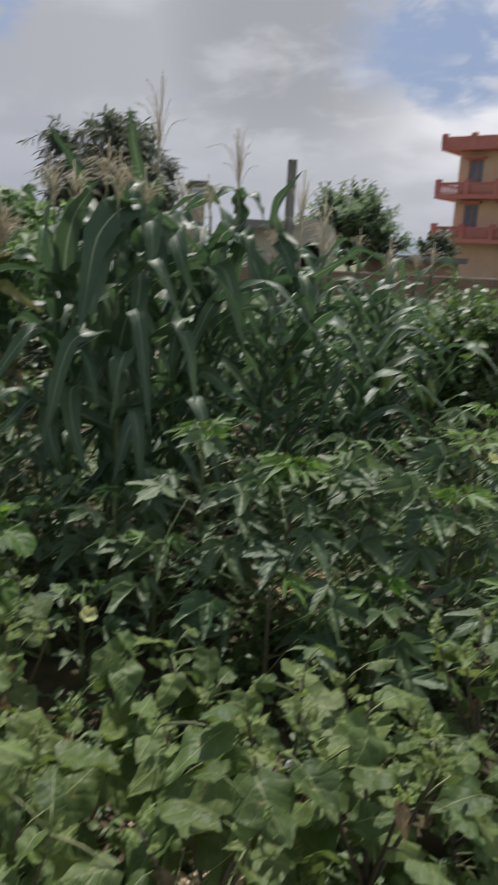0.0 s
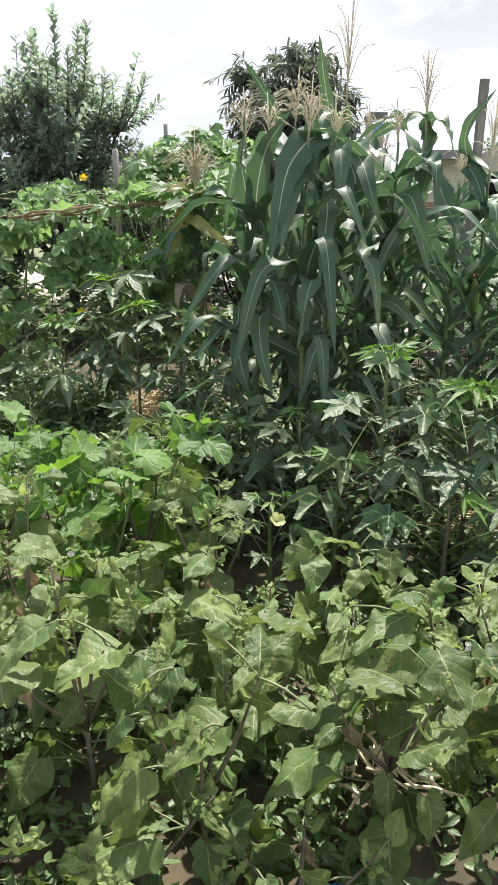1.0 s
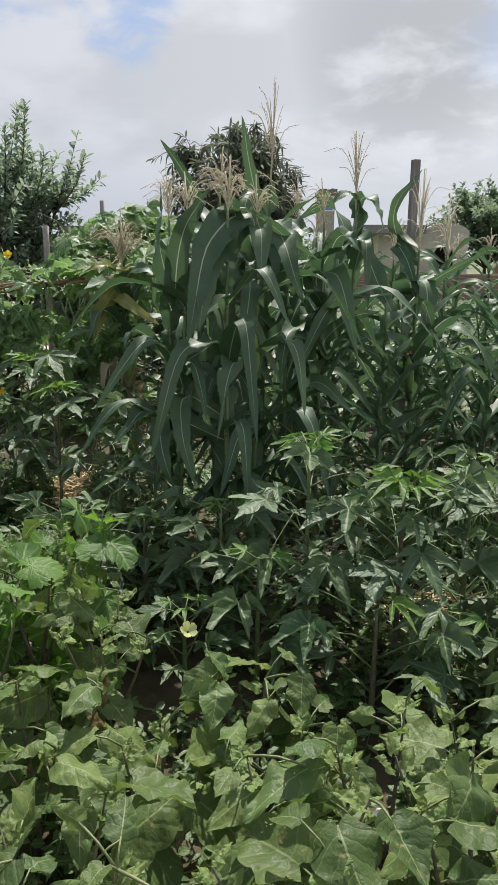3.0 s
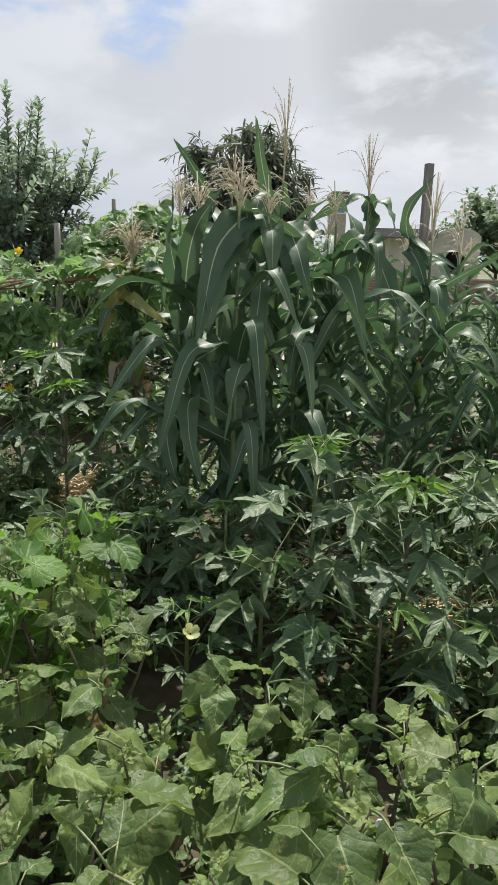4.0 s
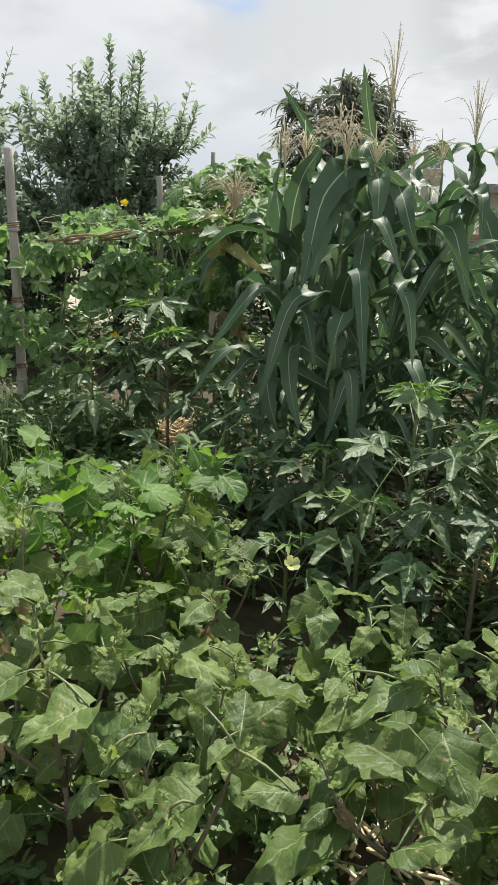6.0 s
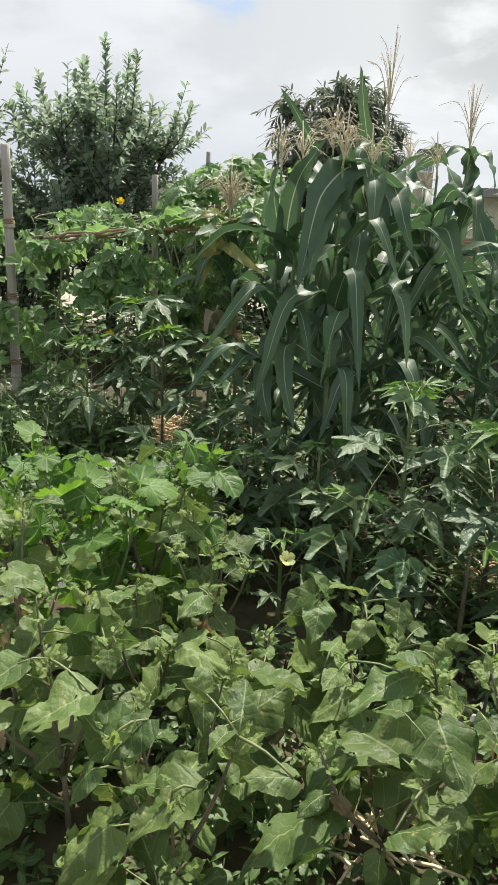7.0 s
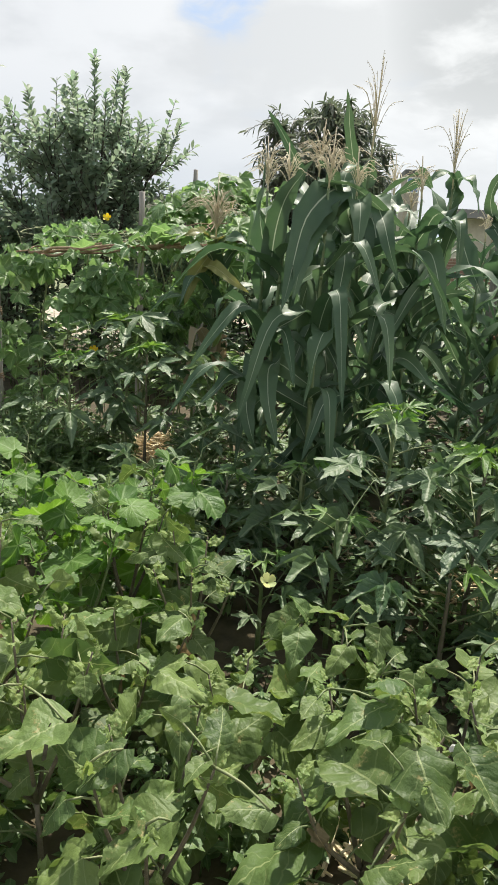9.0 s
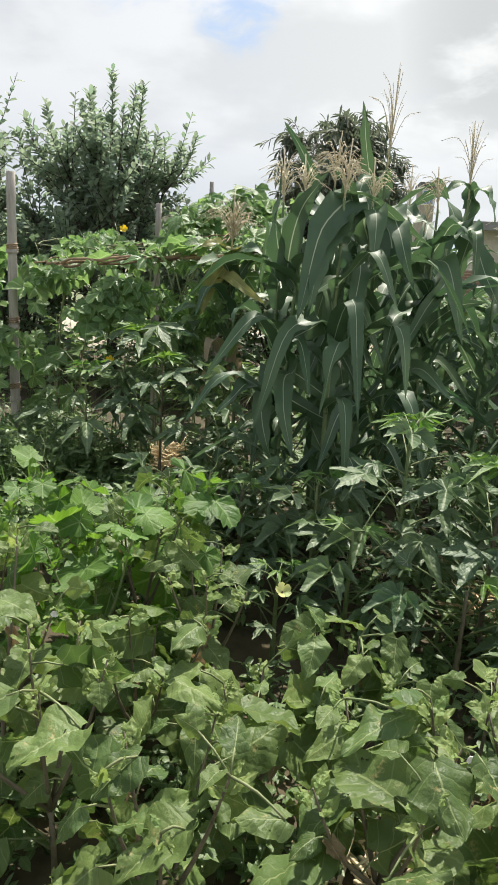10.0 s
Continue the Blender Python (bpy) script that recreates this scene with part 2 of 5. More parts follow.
TWIG = plain("dry_twig", (0.19, 0.12, 0.075), (0.38, 0.27, 0.17), 30, 0.85, 0.4)
BARK = plain("bark", (0.045, 0.038, 0.030), (0.12, 0.10, 0.08), 20, 0.9, 0.7, (1, 1, 0.3))
STRAW = plain("straw", (0.60, 0.47, 0.28), (0.82, 0.69, 0.46), 50, 0.8)
SOIL = plain("garden_soil", (0.030, 0.025, 0.013), (0.098, 0.077, 0.042), 3.0, 0.95, 0.8)
PALE_SOIL = plain("pale_trodden_soil", (0.30, 0.25, 0.19), (0.52, 0.45, 0.36), 2.2, 0.95, 0.5)
FIELD = plain("far_field", (0.085, 0.12, 0.05), (0.17, 0.18, 0.09), 0.3, 0.95, 0.5)
BRICK = plain("brick", (0.19, 0.115, 0.085), (0.33, 0.21, 0.16), 3.0, 0.9, 0.3)
MORTAR = plain("mortar", (0.28, 0.25, 0.21), (0.40, 0.36, 0.30), 8.0, 0.95, 0.3)
CREAM = plain("cream_plaster", (0.34, 0.32, 0.27), (0.50, 0.48, 0.41), 1.5, 0.9, 0.2)
ORANGE = plain("peach_plaster", (0.60, 0.40, 0.28), (0.72, 0.52, 0.38), 0.8, 0.9, 0.15)
RED = plain("red_painted_concrete", (0.44, 0.14, 0.12), (0.56, 0.21, 0.18), 1.2, 0.75, 0.15)
CONCRETE = plain("dark_concrete", (0.10, 0.10, 0.10), (0.20, 0.20, 0.20), 1.5, 0.9, 0.2)
WHITEWASH = plain("whitewash", (0.60, 0.59, 0.57), (0.80, 0.79, 0.77), 1.5, 0.9, 0.2)
BLUE = plain("blue_paint", (0.10, 0.18, 0.38), (0.16, 0.25, 0.48), 3.0, 0.6, 0.1)
# near-black brown that stands in for the shade inside the arched room
ROOM_SHADE = plain("room_shade", (0.06, 0.04, 0.035), (0.10, 0.075, 0.065), 2.0, 0.8, 0.1)
GLASS = plain("window_glass", (0.10, 0.13, 0.16), (0.16, 0.19, 0.22), 2.0, 0.12, 0.02)
# the blue-grey of distant haze is put into the hills' colour
HILL = plain("far_hill", (0.20, 0.27, 0.32), (0.27, 0.33, 0.37), 0.02, 1.0, 0.1)
BLUE_PLASTIC = plain("blue_plastic", (0.02, 0.14, 0.36), (0.04, 0.22, 0.5), 40, 0.35, 0.1)

# ---- mesh helpers ----


def mesh_of(name, verts, faces, mats, uvs=None, mat_ids=None, flat=False):
    me = bpy.data.meshes.new(name)
    me.from_pydata([tuple(v) for v in verts], [], faces)
    for m in (mats if isinstance(mats, (list, tuple)) else [mats]):
        me.materials.append(m)
    if uvs is not None:
        lay = me.uv_layers.new(name="UVMap")
        idx = np.zeros(len(me.loops), dtype=np.int32)
        me.loops.foreach_get("vertex_index", idx)
        lay.data.foreach_set("uv", np.asarray(uvs, dtype=np.float32)[idx].ravel())
    if not flat:
        me.polygons.foreach_set("use_smooth", [True] * len(me.polygons))
    if mat_ids is not None:
        me.polygons.foreach_set("material_index", mat_ids)
    me.update()
    return me


class Soup:
    """Collects pieces into one mesh."""

    def __init__(self):
        self.v, self.f, self.uv = [], [], []

    def add(self, verts, faces, uvs=None):
        n = len(self.v)
        self.v += [tuple(p) for p in verts]
        self.f += [tuple(i + n for i in f) for f in faces]
        self.uv += list(uvs) if uvs is not None else [(0.5, 0.2)] * len(verts)

    def tube(self, pts, r0, r1, sides=5):
        pts = [Vector(p) for p in pts]
        verts, faces = [], []
        for i, p in enumerate(pts):
            t = (pts[min(i + 1, len(pts) - 1)] - pts[max(i - 1, 0)]).normalized()
            a = t.orthogonal().normalized() if i == 0 else (a - t * a.dot(t)).normalized()
            b = t.cross(a)
            r = r0 + (r1 - r0) * i / (len(pts) - 1)
            for k in range(sides):
                ang = 2 * math.pi * k / sides
                verts.append(p + (a * math.cos(ang) + b * math.sin(ang)) * r)
        for i in range(len(pts) - 1):
            for k in range(sides):
                k2 = (k + 1) % sides
                faces.append((i * sides + k, i * sides + k2, (i + 1) * sides + k2, (i + 1) * sides + k))
        faces.append(tuple(range(sides))[::-1])
        faces.append(tuple((len(pts) - 1) * sides + k for k in range(sides)))
        self.add(verts, faces)

    def box(self, lo, hi, m=None):
        x0, y0, z0 = lo
        x1, y1, z1 = hi
        vs = [Vector(p) for p in ((x0, y0, z0), (x1, y0, z0), (x1, y1, z0), (x0, y1, z0), (x0, y0, z1), (x1, y0, z1), (x1, y1, z1), (x0, y1, z1))]
        if m is not None:
            vs = [m @ v for v in vs]
        self.add(vs, [(0, 3, 2, 1), (4, 5, 6, 7), (0, 1, 5, 4), (1, 2, 6, 5), (2, 3, 7, 6), (3, 0, 4, 7)])

    def mesh(self, name, mat, flat=False):
        return mesh_of(name, self.v, self.f, mat, self.uv, flat=flat)


def part(name, me, parent, label="", m=None, kind=""):
    ob = new(name, me)
    ob.parent = parent
    if m is not None:
        ob.matrix_basis = m
    return tagged(ob, label, "", "", kind)


def thing(name, m, label, category, group="", kind=""):
    ob = new(name)
    ob.empty_display_size = 0.1
    ob.matrix_basis = m
    return tagged(ob, label, category, group, kind)


def spline(pts, n):
    """n + 1 points on a smooth curve through pts."""
    p = [Vector(q) for q in pts]
    p = [2 * p[0] - p[1]] + p + [2 * p[-1] - p[-2]]
    out, segs = [], len(pts) - 1
    for i in range(n + 1):
        s = i / n * segs
        k = min(int(s), segs - 1)
        t = s - k
        a, b, c, d = p[k : k + 4]
        out.append(0.5 * ((2 * b) + (c - a) * t + (2 * a - 5 * b + 4 * c - d) * t * t + (3 * b - a - 3 * c + d) * t ** 3))
    return out


def blade(name, pts, width, hint, mat, rnd, n=18, fold=0.22, twist=0.0):
    """A maize leaf: a ribbon along a curve, channelled along its midrib, ruffled at the edges, tapering to a point."""
    line = spline(pts, n)
    verts, uvs, faces = [], [], []
    ph, ph2 = rnd.uniform(0, 6), rnd.uniform(0, 6)
    freq, ruffle = rnd.uniform(15, 30), rnd.uniform(0.25, 0.62)
    cols = (-1.0, -0.6, -0.12, 0.12, 0.6, 1.0)
    kink, kturn = rnd.uniform(0.45, 0.8), rnd.uniform(-0.9, 0.9)
    for i, p in enumerate(line):
        s = i / n
        t = (line[min(i + 1, n)] - line[max(i - 1, 0)]).normalized()
        w = Vector(hint) - t * t.dot(hint)
        w = w.normalized() if w.length > 1e-4 else t.orthogonal().normalized()
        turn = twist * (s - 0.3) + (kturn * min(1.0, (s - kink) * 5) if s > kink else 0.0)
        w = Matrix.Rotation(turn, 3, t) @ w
        nrm = w.cross(t)
        half = 0.5 * width * min(1.0, 0.42 + 2.2 * s) * max(0.0, 1 - s ** 2.4) ** 0.8 + 0.0012
        p = p + nrm * (0.30 * width * math.sin(9 * s + ph2) * s * (1 - s) * 2)
        deep = fold * (1.5 - 1.1 * s)
        for c in cols:
            edge = math.sin(freq * s + ph + (2.1 if c > 0 else 0)) * ruffle * half * abs(c) ** 2.2 * (1 - 0.4 * s)
            verts.append(p + w * (c * half * (1 + 0.06 * math.sin(freq * 1.7 * s + ph2))) + nrm * (abs(c) ** 1.2 * half * deep * 2 + edge))
            uvs.append((s, 0.5 + 0.5 * c))
    k6 = len(cols)
    for i in range(n):
        for k in range(k6 - 1):
            a = i * k6 + k
            faces.append((a, a + 1, a + k6 + 1, a + k6))
    return mesh_of(name, verts, faces, mat, uvs)


def ovate(name, rnd, mat, lobes=0.10, ratio=0.72, nx=18):
    """A broad leaf of length 1 along +x with its face to +z: shallow pointed lobes, crumpled between the ribs, drooping to the tip."""
    verts, uvs, faces = [], [], []
    cols = (-1, -0.72, -0.45, -0.18, 0, 0.18, 0.45, 0.72, 1)
    ph, tilt = rnd.uniform(0, 3), rnd.uniform(-0.25, 0.25)
    bend, cup, roll = rnd.uniform(-0.05, 0.42), rnd.uniform(-0.30, 0.30), rnd.uniform(-0.5, 0.5)
    wave, freq = rnd.uniform(0.03, 0.075), rnd.uniform(9, 14)
    seed = rnd.uniform(0, 50)
    for i in range(nx + 1):
        s = i / nx
        w = 0.5 * ratio * (math.sin(math.pi * min(1, (s * 0.97 + 0.025)) ** 0.62)) ** 0.85 + 0.004
        for c in cols:
            side = 1 if c > 0 else -1
            tooth = 2 * abs(math.sin(s * freq * 0.62 + ph + side * 0.5)) - 1
            ww = w * (1 + lobes * tooth * abs(c) ** 2 * min(1, 3 * (1 - s)))
            x = s - 0.16 * abs(c) * (1 - s) ** 1.5
            z = -bend * s * s + cup * abs(c) ** 1.4 * w * 2 + roll * c * w * s
            z += wave * abs(c) ** 1.6 * math.sin(s * freq + ph * 2 + side * 1.3)
            z += 0.10 * noise.noise((s * 5 + seed, c * 1.6, seed)) * min(1, 0.25 + abs(c) * 1.5) + 0.045 * noise.noise((s * 11 + seed, c * 4, 2))
            verts.append((x, c * ww + tilt * s * s * 0.5, z))
            uvs.append((s, 0.5 + 0.5 * c))
    k9 = len(cols)
    for i in range(nx):
        for k in range(k9 - 1):
            a = i * k9 + k
            faces.append((a, a + k9, a + k9 + 1, a + 1))
    return mesh_of(name, verts, faces, mat, uvs)


def palmate(name, rnd, mat, lobes=5, depth=0.5, spread=250, sharp=1.0, rings=3, per=8, droop=0.25, serr=0.05):
    """A lobed leaf of reach 1 with its stalk at the origin, middle lobe along +x, face to +z. UV: reach, distance from the lobe's rib."""
    verts, uvs, faces = [(0, 0, 0)], [(0, 0)], []
    count = lobes * per
    ph = rnd.uniform(0, 6)
    for r in range(1, rings + 1):
        f = r / rings
        for k in range(count + 1):
            q = k / count * lobes
            near = abs(q - math.floor(q) - 0.5) * 2
            which = min(int(q), lobes - 1)
            off = abs(which - (lobes - 1) / 2) / ((lobes - 1) / 2)
            reach = (1 - 0.42 * off ** 1.4) * (1 - depth * near ** sharp)
            reach *= 1 + serr * math.sin(k * 2.9 + ph) + serr * 0.6 * rnd.uniform(-1, 1)
            ang = radians(-spread / 2 + spread * k / count)
            x, y = math.cos(ang) * reach * f, math.sin(ang) * reach * f
            d = math.hypot(x, y)
            z = (0.14 + 0.12 * math.sin(ph)) * f * near - droop * d * d + 0.05 * math.sin(ang * 4 + ph) * f * f + 0.09 * noise.noise((x * 3 + ph, y * 3, ph)) * f
            verts.append((x, y, z))
            uvs.append((f * reach, near * f * 0.8 + 0.0))
    row = count + 1
    for k in range(count):
        faces.append((0, 1 + k, 2 + k))
    for r in range(rings - 1):
        for k in range(count):
            a = 1 + r * row + k
            faces.append((a, a + row, a + row + 1, a + 1))
    return mesh_of(name, verts, faces, mat, uvs)


def oriented(p, ahead, normal, s):
    x = Vector(ahead).normalized()
    z = Vector(normal) - x * x.dot(normal)
    z = z.normalized() if z.length > 1e-4 else x.orthogonal().normalized()
    y = z.cross(x)
    m = Matrix((x, y, z)).transposed().to_4x4()
    return Matrix.Translation(p) @ m @ Matrix.Scale(s, 4)


R = random.Random(11)
DRY_EGG = [ovate("withered_leaf", R, EGG_DRY, 0.25, R.uniform(0.3, 0.45)) for _ in range(4)]
YOUNG_EGG = [ovate("eggplant_young_leaf", R, EGG_YOUNG, R.uniform(0.10, 0.22), R.uniform(0.45, 0.7)) for _ in range(8)]
EGG_LEAVES = [ovate("eggplant_leaf", R, EGG, R.uniform(0.06, 0.18), R.uniform(0.58, 0.88)) for _ in range(18)]
SQUASH_LEAVES = [palmate("squash_leaf", R, SQUASH, 5, R.uniform(0.08, 0.20), 320, 1.3, 4, 10, R.uniform(-0.7, 0.5), 0.06) for _ in range(10)]
OKRA_LEAVES = [palmate("okra_leaf", R, OKRA, 5, R.uniform(0.50, 0.76), R.uniform(215, 275), R.uniform(0.75, 1.15), 4, 10, R.uniform(-0.1, 0.45), 0.085) for _ in range(12)]
YOUNG_LEAVES = [palmate("okra_young_leaf", R, OKRA_YOUNG, 5, R.uniform(0.64, 0.8), R.uniform(190, 240), 0.75, 3, 8, R.uniform(0.0, 0.5)) for _ in range(6)]
GOURD_LEAVES = [palmate("gourd_leaf", R, GOURD, 5, R.uniform(0.22, 0.36), 290, 1.1, 3, 8, R.uniform(0.0, 0.7)) for _ in range(10)]


def petals(mat, n, reach, open_):
    """A small open flower along +z."""
    s = Soup()
    for k in range(n):
        a = 2 * math.pi * k / n
        out, across = Vector((math.cos(a), math.sin(a), 0)), Vector((-math.sin(a), math.cos(a), 0))
        rows = []
        for i, (f, w) in enumerate(((0.06, 0.08), (0.4, 0.36), (0.8, 0.46), (1.0, 0.22))):
            c = out * f * reach * open_ + Vector((0, 0, f * reach * (1 - open_ * 0.6)))
            rows += [c - across * w * reach * 0.75, c + Vector((0, 0, -0.06 * reach)), c + across * w * reach * 0.75 + Vector((0, 0, 0.03 * reach))]
        s.add(rows, [(i * 3 + j, i * 3 + j + 1, i * 3 + j + 4, i * 3 + j + 3) for i in range(3) for j in range(2)])
    return s.mesh("petals", mat)


def heart(mat, r):
    s = Soup()
    s.tube([(0, 0, 0), (0, 0, r * 0.6), (0, 0, r * 2.2)], r, r * 0.3, 6)
    return s.mesh("flower_heart", mat)


OKRA_PETALS, GOURD_PETALS, EGG_PETALS = petals(PETAL, 5, 0.036, 0.75), petals(PETAL_GOURD, 5, 0.030, 0.85), petals(PETAL_WHITE, 5, 0.016, 0.6)
OKRA_HEART, GOURD_HEART = heart(HEART, 0.003), heart(PETAL, 0.005)


def flower(parent, p, normal, me, core):
    ob = part("flower", me, parent, "pale yellow open flower" if me is OKRA_PETALS else "bright yellow flower" if me is GOURD_PETALS else "small white flower", oriented(p, Vector(normal).orthogonal(), normal, 1))
    if core:
        part("flower_heart", core, ob)


# ---- ground ----


def ground_sheet():
    verts, faces = [], []
    xs = [-900, -300, -120, -60, -30, -16, -9] + [-6 + 0.25 * i for i in range(49)] + [9, 16, 30, 60, 120, 300, 900]
    ys = [-900, -200, -60, -20, -8, -4] + [-2 + 0.25 * i for i in range(49)] + [13, 18, 26, 40, 70, 130, 300, 900, 2500]
    for y in ys:
        for x in xs:
            near = max(0.0, 1 - max(abs(x) / 9, abs(y - 4) / 9))
            z = near * (0.05 * noise.noise((x * 1.3, y * 1.3, 0)) + 0.03 * noise.noise((x * 4, y * 4, 3)))
            verts.append((x, y, z))
    w = len(xs)
    ids = []
    for j in range(len(ys) - 1):
        for i in range(w - 1):
            faces.append((j * w + i, j * w + i + 1, (j + 1) * w + i + 1, (j + 1) * w + i))
            ids.append(0 if abs(xs[i] + xs[i + 1]) < 14 and -6 < ys[j] < 9 else 1)
    ob = new("ground", mesh_of("ground", verts, faces, [SOIL, FIELD], mat_ids=ids))
    tagged(ob, "brown crumbly garden soil running out into green fields", "ground", kind="structure")


ground_sheet()


def dirt_path():
    """A trodden strip that runs past the plot's far side."""
    verts, faces = [], []
    n, m = 40, 6
    for i in range(n + 1):
        x = -14 + 15.0 * i / n
        for j in range(m + 1):
            y = 8.9 + 3.0 * j / m + 0.25 * noise.noise((x * 0.5, j, 1))
            verts.append((x, y, 0.02 + 0.03 * math.sin(math.pi * j / m) + 0.02 * noise.noise((x * 1.1, y * 1.1, 6))))
    for i in range(n):
        for j in range(m):
            a = i * (m + 1) + j
            faces.append((a, a + m + 1, a + m + 2, a + 1))
    tagged(new("path", mesh_of("path", verts, faces, PALE_SOIL)), "pale trodden dirt path behind the vegetable plot", "path", kind="structure")


dirt_path()

# ---- maize ----


def tassel_mesh(rnd, size, branches, mat, droop=0.55, stiff=False):
    s = Soup()
    branches = int(branches * 1.4)
    top = Vector((rnd.uniform(-0.02, 0.02), rnd.uniform(-0.02, 0.02), size))
    s.tube([(0, 0, 0), top * 0.5, top], 0.006, 0.003, 4)
    for k in range(branches):
        f = rnd.uniform(0.12, 0.5)
        a = rnd.uniform(0, 2 * math.pi)
        ln = size * rnd.uniform(0.45, 0.75)
        lean = rnd.uniform(0.10, 0.46) if stiff == 2 else (rnd.uniform(0.04, 0.20) if k % 5 else rnd.uniform(0.3, 0.6)) if stiff else rnd.uniform(0.25, 0.80)
        out = Vector((math.cos(a), math.sin(a), 0))
        p0 = top * f
        p1 = p0 + out * ln * lean * 0.5 + Vector((0, 0, ln * 0.5))
        p2 = p0 + out * ln * lean * 1.1 + Vector((0, 0, ln * (0.95 - droop * lean * 1.6)))
        s.tube(spline([p0, p1, p2], 6), 0.0023, 0.0011, 4)
        # small hanging spikelets along the branch
        for q in range(9):
            c = p0.lerp(p1, 0.2 + q * 0.18) if q < 5 else p1.lerp(p2, (q - 4.5) * 0.25)
            d = Vector((rnd.uniform(-1, 1), rnd.uniform(-1, 1), rnd.uniform(-0.6, 0.6))) * 0.009
            s.tube([c, c + d], 0.0016, 0.0008, 3)
    return s.mesh("tassel", mat)


def ear_mesh(rnd):
    s = Soup()
    pts = [(0, 0, 0), (0, 0, 0.05), (0, 0, 0.11), (0, 0, 0.17), (0, 0, 0.21)]
    rad = (0.010, 0.024, 0.027, 0.018, 0.004)
    verts, faces = [], []
    for i, p in enumerate(pts):
        for k in range(8):
            a = 2 * math.pi * k / 8
            r = rad[i] * (1 + 0.12 * (k % 2))
            verts.append((math.cos(a) * r, math.sin(a) * r, p[2]))
    for i in range(4):
        for k in range(8):
            faces.append((i * 8 + k, i * 8 + (k + 1) % 8, i * 8 + 8 + (k + 1) % 8, i * 8 + 8 + k))
    s.add(verts, faces)
    return s.mesh("ear", HUSK)


def silk_mesh(rnd):
    s = Soup()
    for k in range(9):
        a = rnd.uniform(0, 6.28)
        s.tube([(0, 0, 0.2), (math.cos(a) * 0.012, math.sin(a) * 0.012, 0.235), (math.cos(a) * 0.03, math.sin(a) * 0.03, 0.22)], 0.0015, 0.001, 3)
    return s.mesh("silk", SILK)


EAR, EAR_SILK = ear_mesh(R), silk_mesh(R)


def maize(x, y, height, seed, leaves=(), more=8, tassel=0.35, tassel_mat=None, branches=12, ears=1, lean=(0, 0), old=0, low=0.15, high=0.92,
          stiff=False, label="tall green maize plant with arching leaves and a beige tassel", length=(0.55, 0.85), wide=(0.076, 0.116), plane=None):
    """leaves: where the blade leaves the stalk, then its crown and tip measured from there, and its width."""
    rnd = random.Random(seed)
    root = thing("maize_plant", pose(x, y, 0), label, "maize", "maize plants")
    lx, ly = lean
    axis = lambda z: Vector((lx * (z / height) ** 1.6, ly * (z / height) ** 1.6, z))  # noqa: E731
    s = Soup()
    nodes = 9
    line = [axis(height * i / (nodes * 2)) - Vector((0, 0, 0.04 if i == 0 else 0)) for i in range(nodes * 2 + 1)]
    s.tube(line, 0.0135, 0.006, 7)
    for i in range(1, nodes):
        c = axis(height * i / nodes)
        s.tube([c - Vector((0, 0, 0.008)), c + Vector((0, 0, 0.008))], 0.0155 - 0.007 * i / nodes, 0.0145 - 0.007 * i / nodes, 7)
    part("stalk", s.mesh("stalk", STALK), root)
    for bx, by, bz, ax, ay, az_, tx, ty, tz, w in leaves:
        b = Vector((bx, by, bz))
        start = axis(max(0.05, bz - 0.10))
        chord = Vector((tx, ty, tz))
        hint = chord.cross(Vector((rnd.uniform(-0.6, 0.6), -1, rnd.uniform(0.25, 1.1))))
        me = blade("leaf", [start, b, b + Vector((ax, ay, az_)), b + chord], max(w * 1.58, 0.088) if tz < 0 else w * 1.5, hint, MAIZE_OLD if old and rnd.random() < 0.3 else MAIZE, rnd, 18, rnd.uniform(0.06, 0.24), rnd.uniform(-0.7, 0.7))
        part("leaf", me, root)
    turn = rnd.uniform(0, math.pi) if plane is None else radians(plane)
    for i in range(more):
        f = low + (high - low) * (i + 0.5) / max(1, more)
        a = turn + math.pi * (i % 2) + rnd.uniform(-0.5, 0.5)
        out = Vector((math.cos(a), math.sin(a), 0))
        ln = rnd.uniform(*length) * (1 - 0.35 * abs(f - 0.5))
        rise, fall = rnd.uniform(0.14, 0.36), rnd.uniform(-0.40, 0.10) if f < 0.8 else rnd.uniform(-0.2, 0.3)
        b = axis(f * height)
        pts = [b - Vector((0, 0, 0.08)), b + out * 0.03 + Vector((0, 0, 0.02)), b + out * ln * rnd.uniform(0.30, 0.46) + Vector((0, 0, ln * rise)), b + out * ln * rnd.uniform(0.55, 0.85) + Vector((0, 0, ln * fall))]
        mat = MAIZE_OLD if i < old and rnd.random() < 0.35 else MAIZE_DRY if i < old else MAIZE
        hint = out.cross(Vector((0, 0, 1)))
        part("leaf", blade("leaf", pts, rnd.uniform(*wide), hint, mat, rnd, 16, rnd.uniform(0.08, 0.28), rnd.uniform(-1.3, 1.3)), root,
             "dry yellowed leaf" if mat is not MAIZE else "")
    if tassel:
        part("tassel", tassel_mesh(rnd, tassel, branches, tassel_mat or TASSEL, stiff=stiff), root, "dry beige tassel", Matrix.Translation(axis(height) - Vector((0, 0, 0.01))))
    for k in range(ears):
        z = height * rnd.uniform(0.52, 0.62)
        a = rnd.uniform(math.pi * 1.1, math.pi * 1.9)
        m = Matrix.Translation(axis(z)) @ Matrix.Rotation(a, 4, "Z") @ Matrix.Rotation(radians(22), 4, "Y") @ Matrix.Translation((0.015, 0, 0))
        ear = part("ear", EAR, root, "pale green maize ear in its husk", m)
        part("silk", EAR_SILK, ear, "brown silk tuft")
    return root


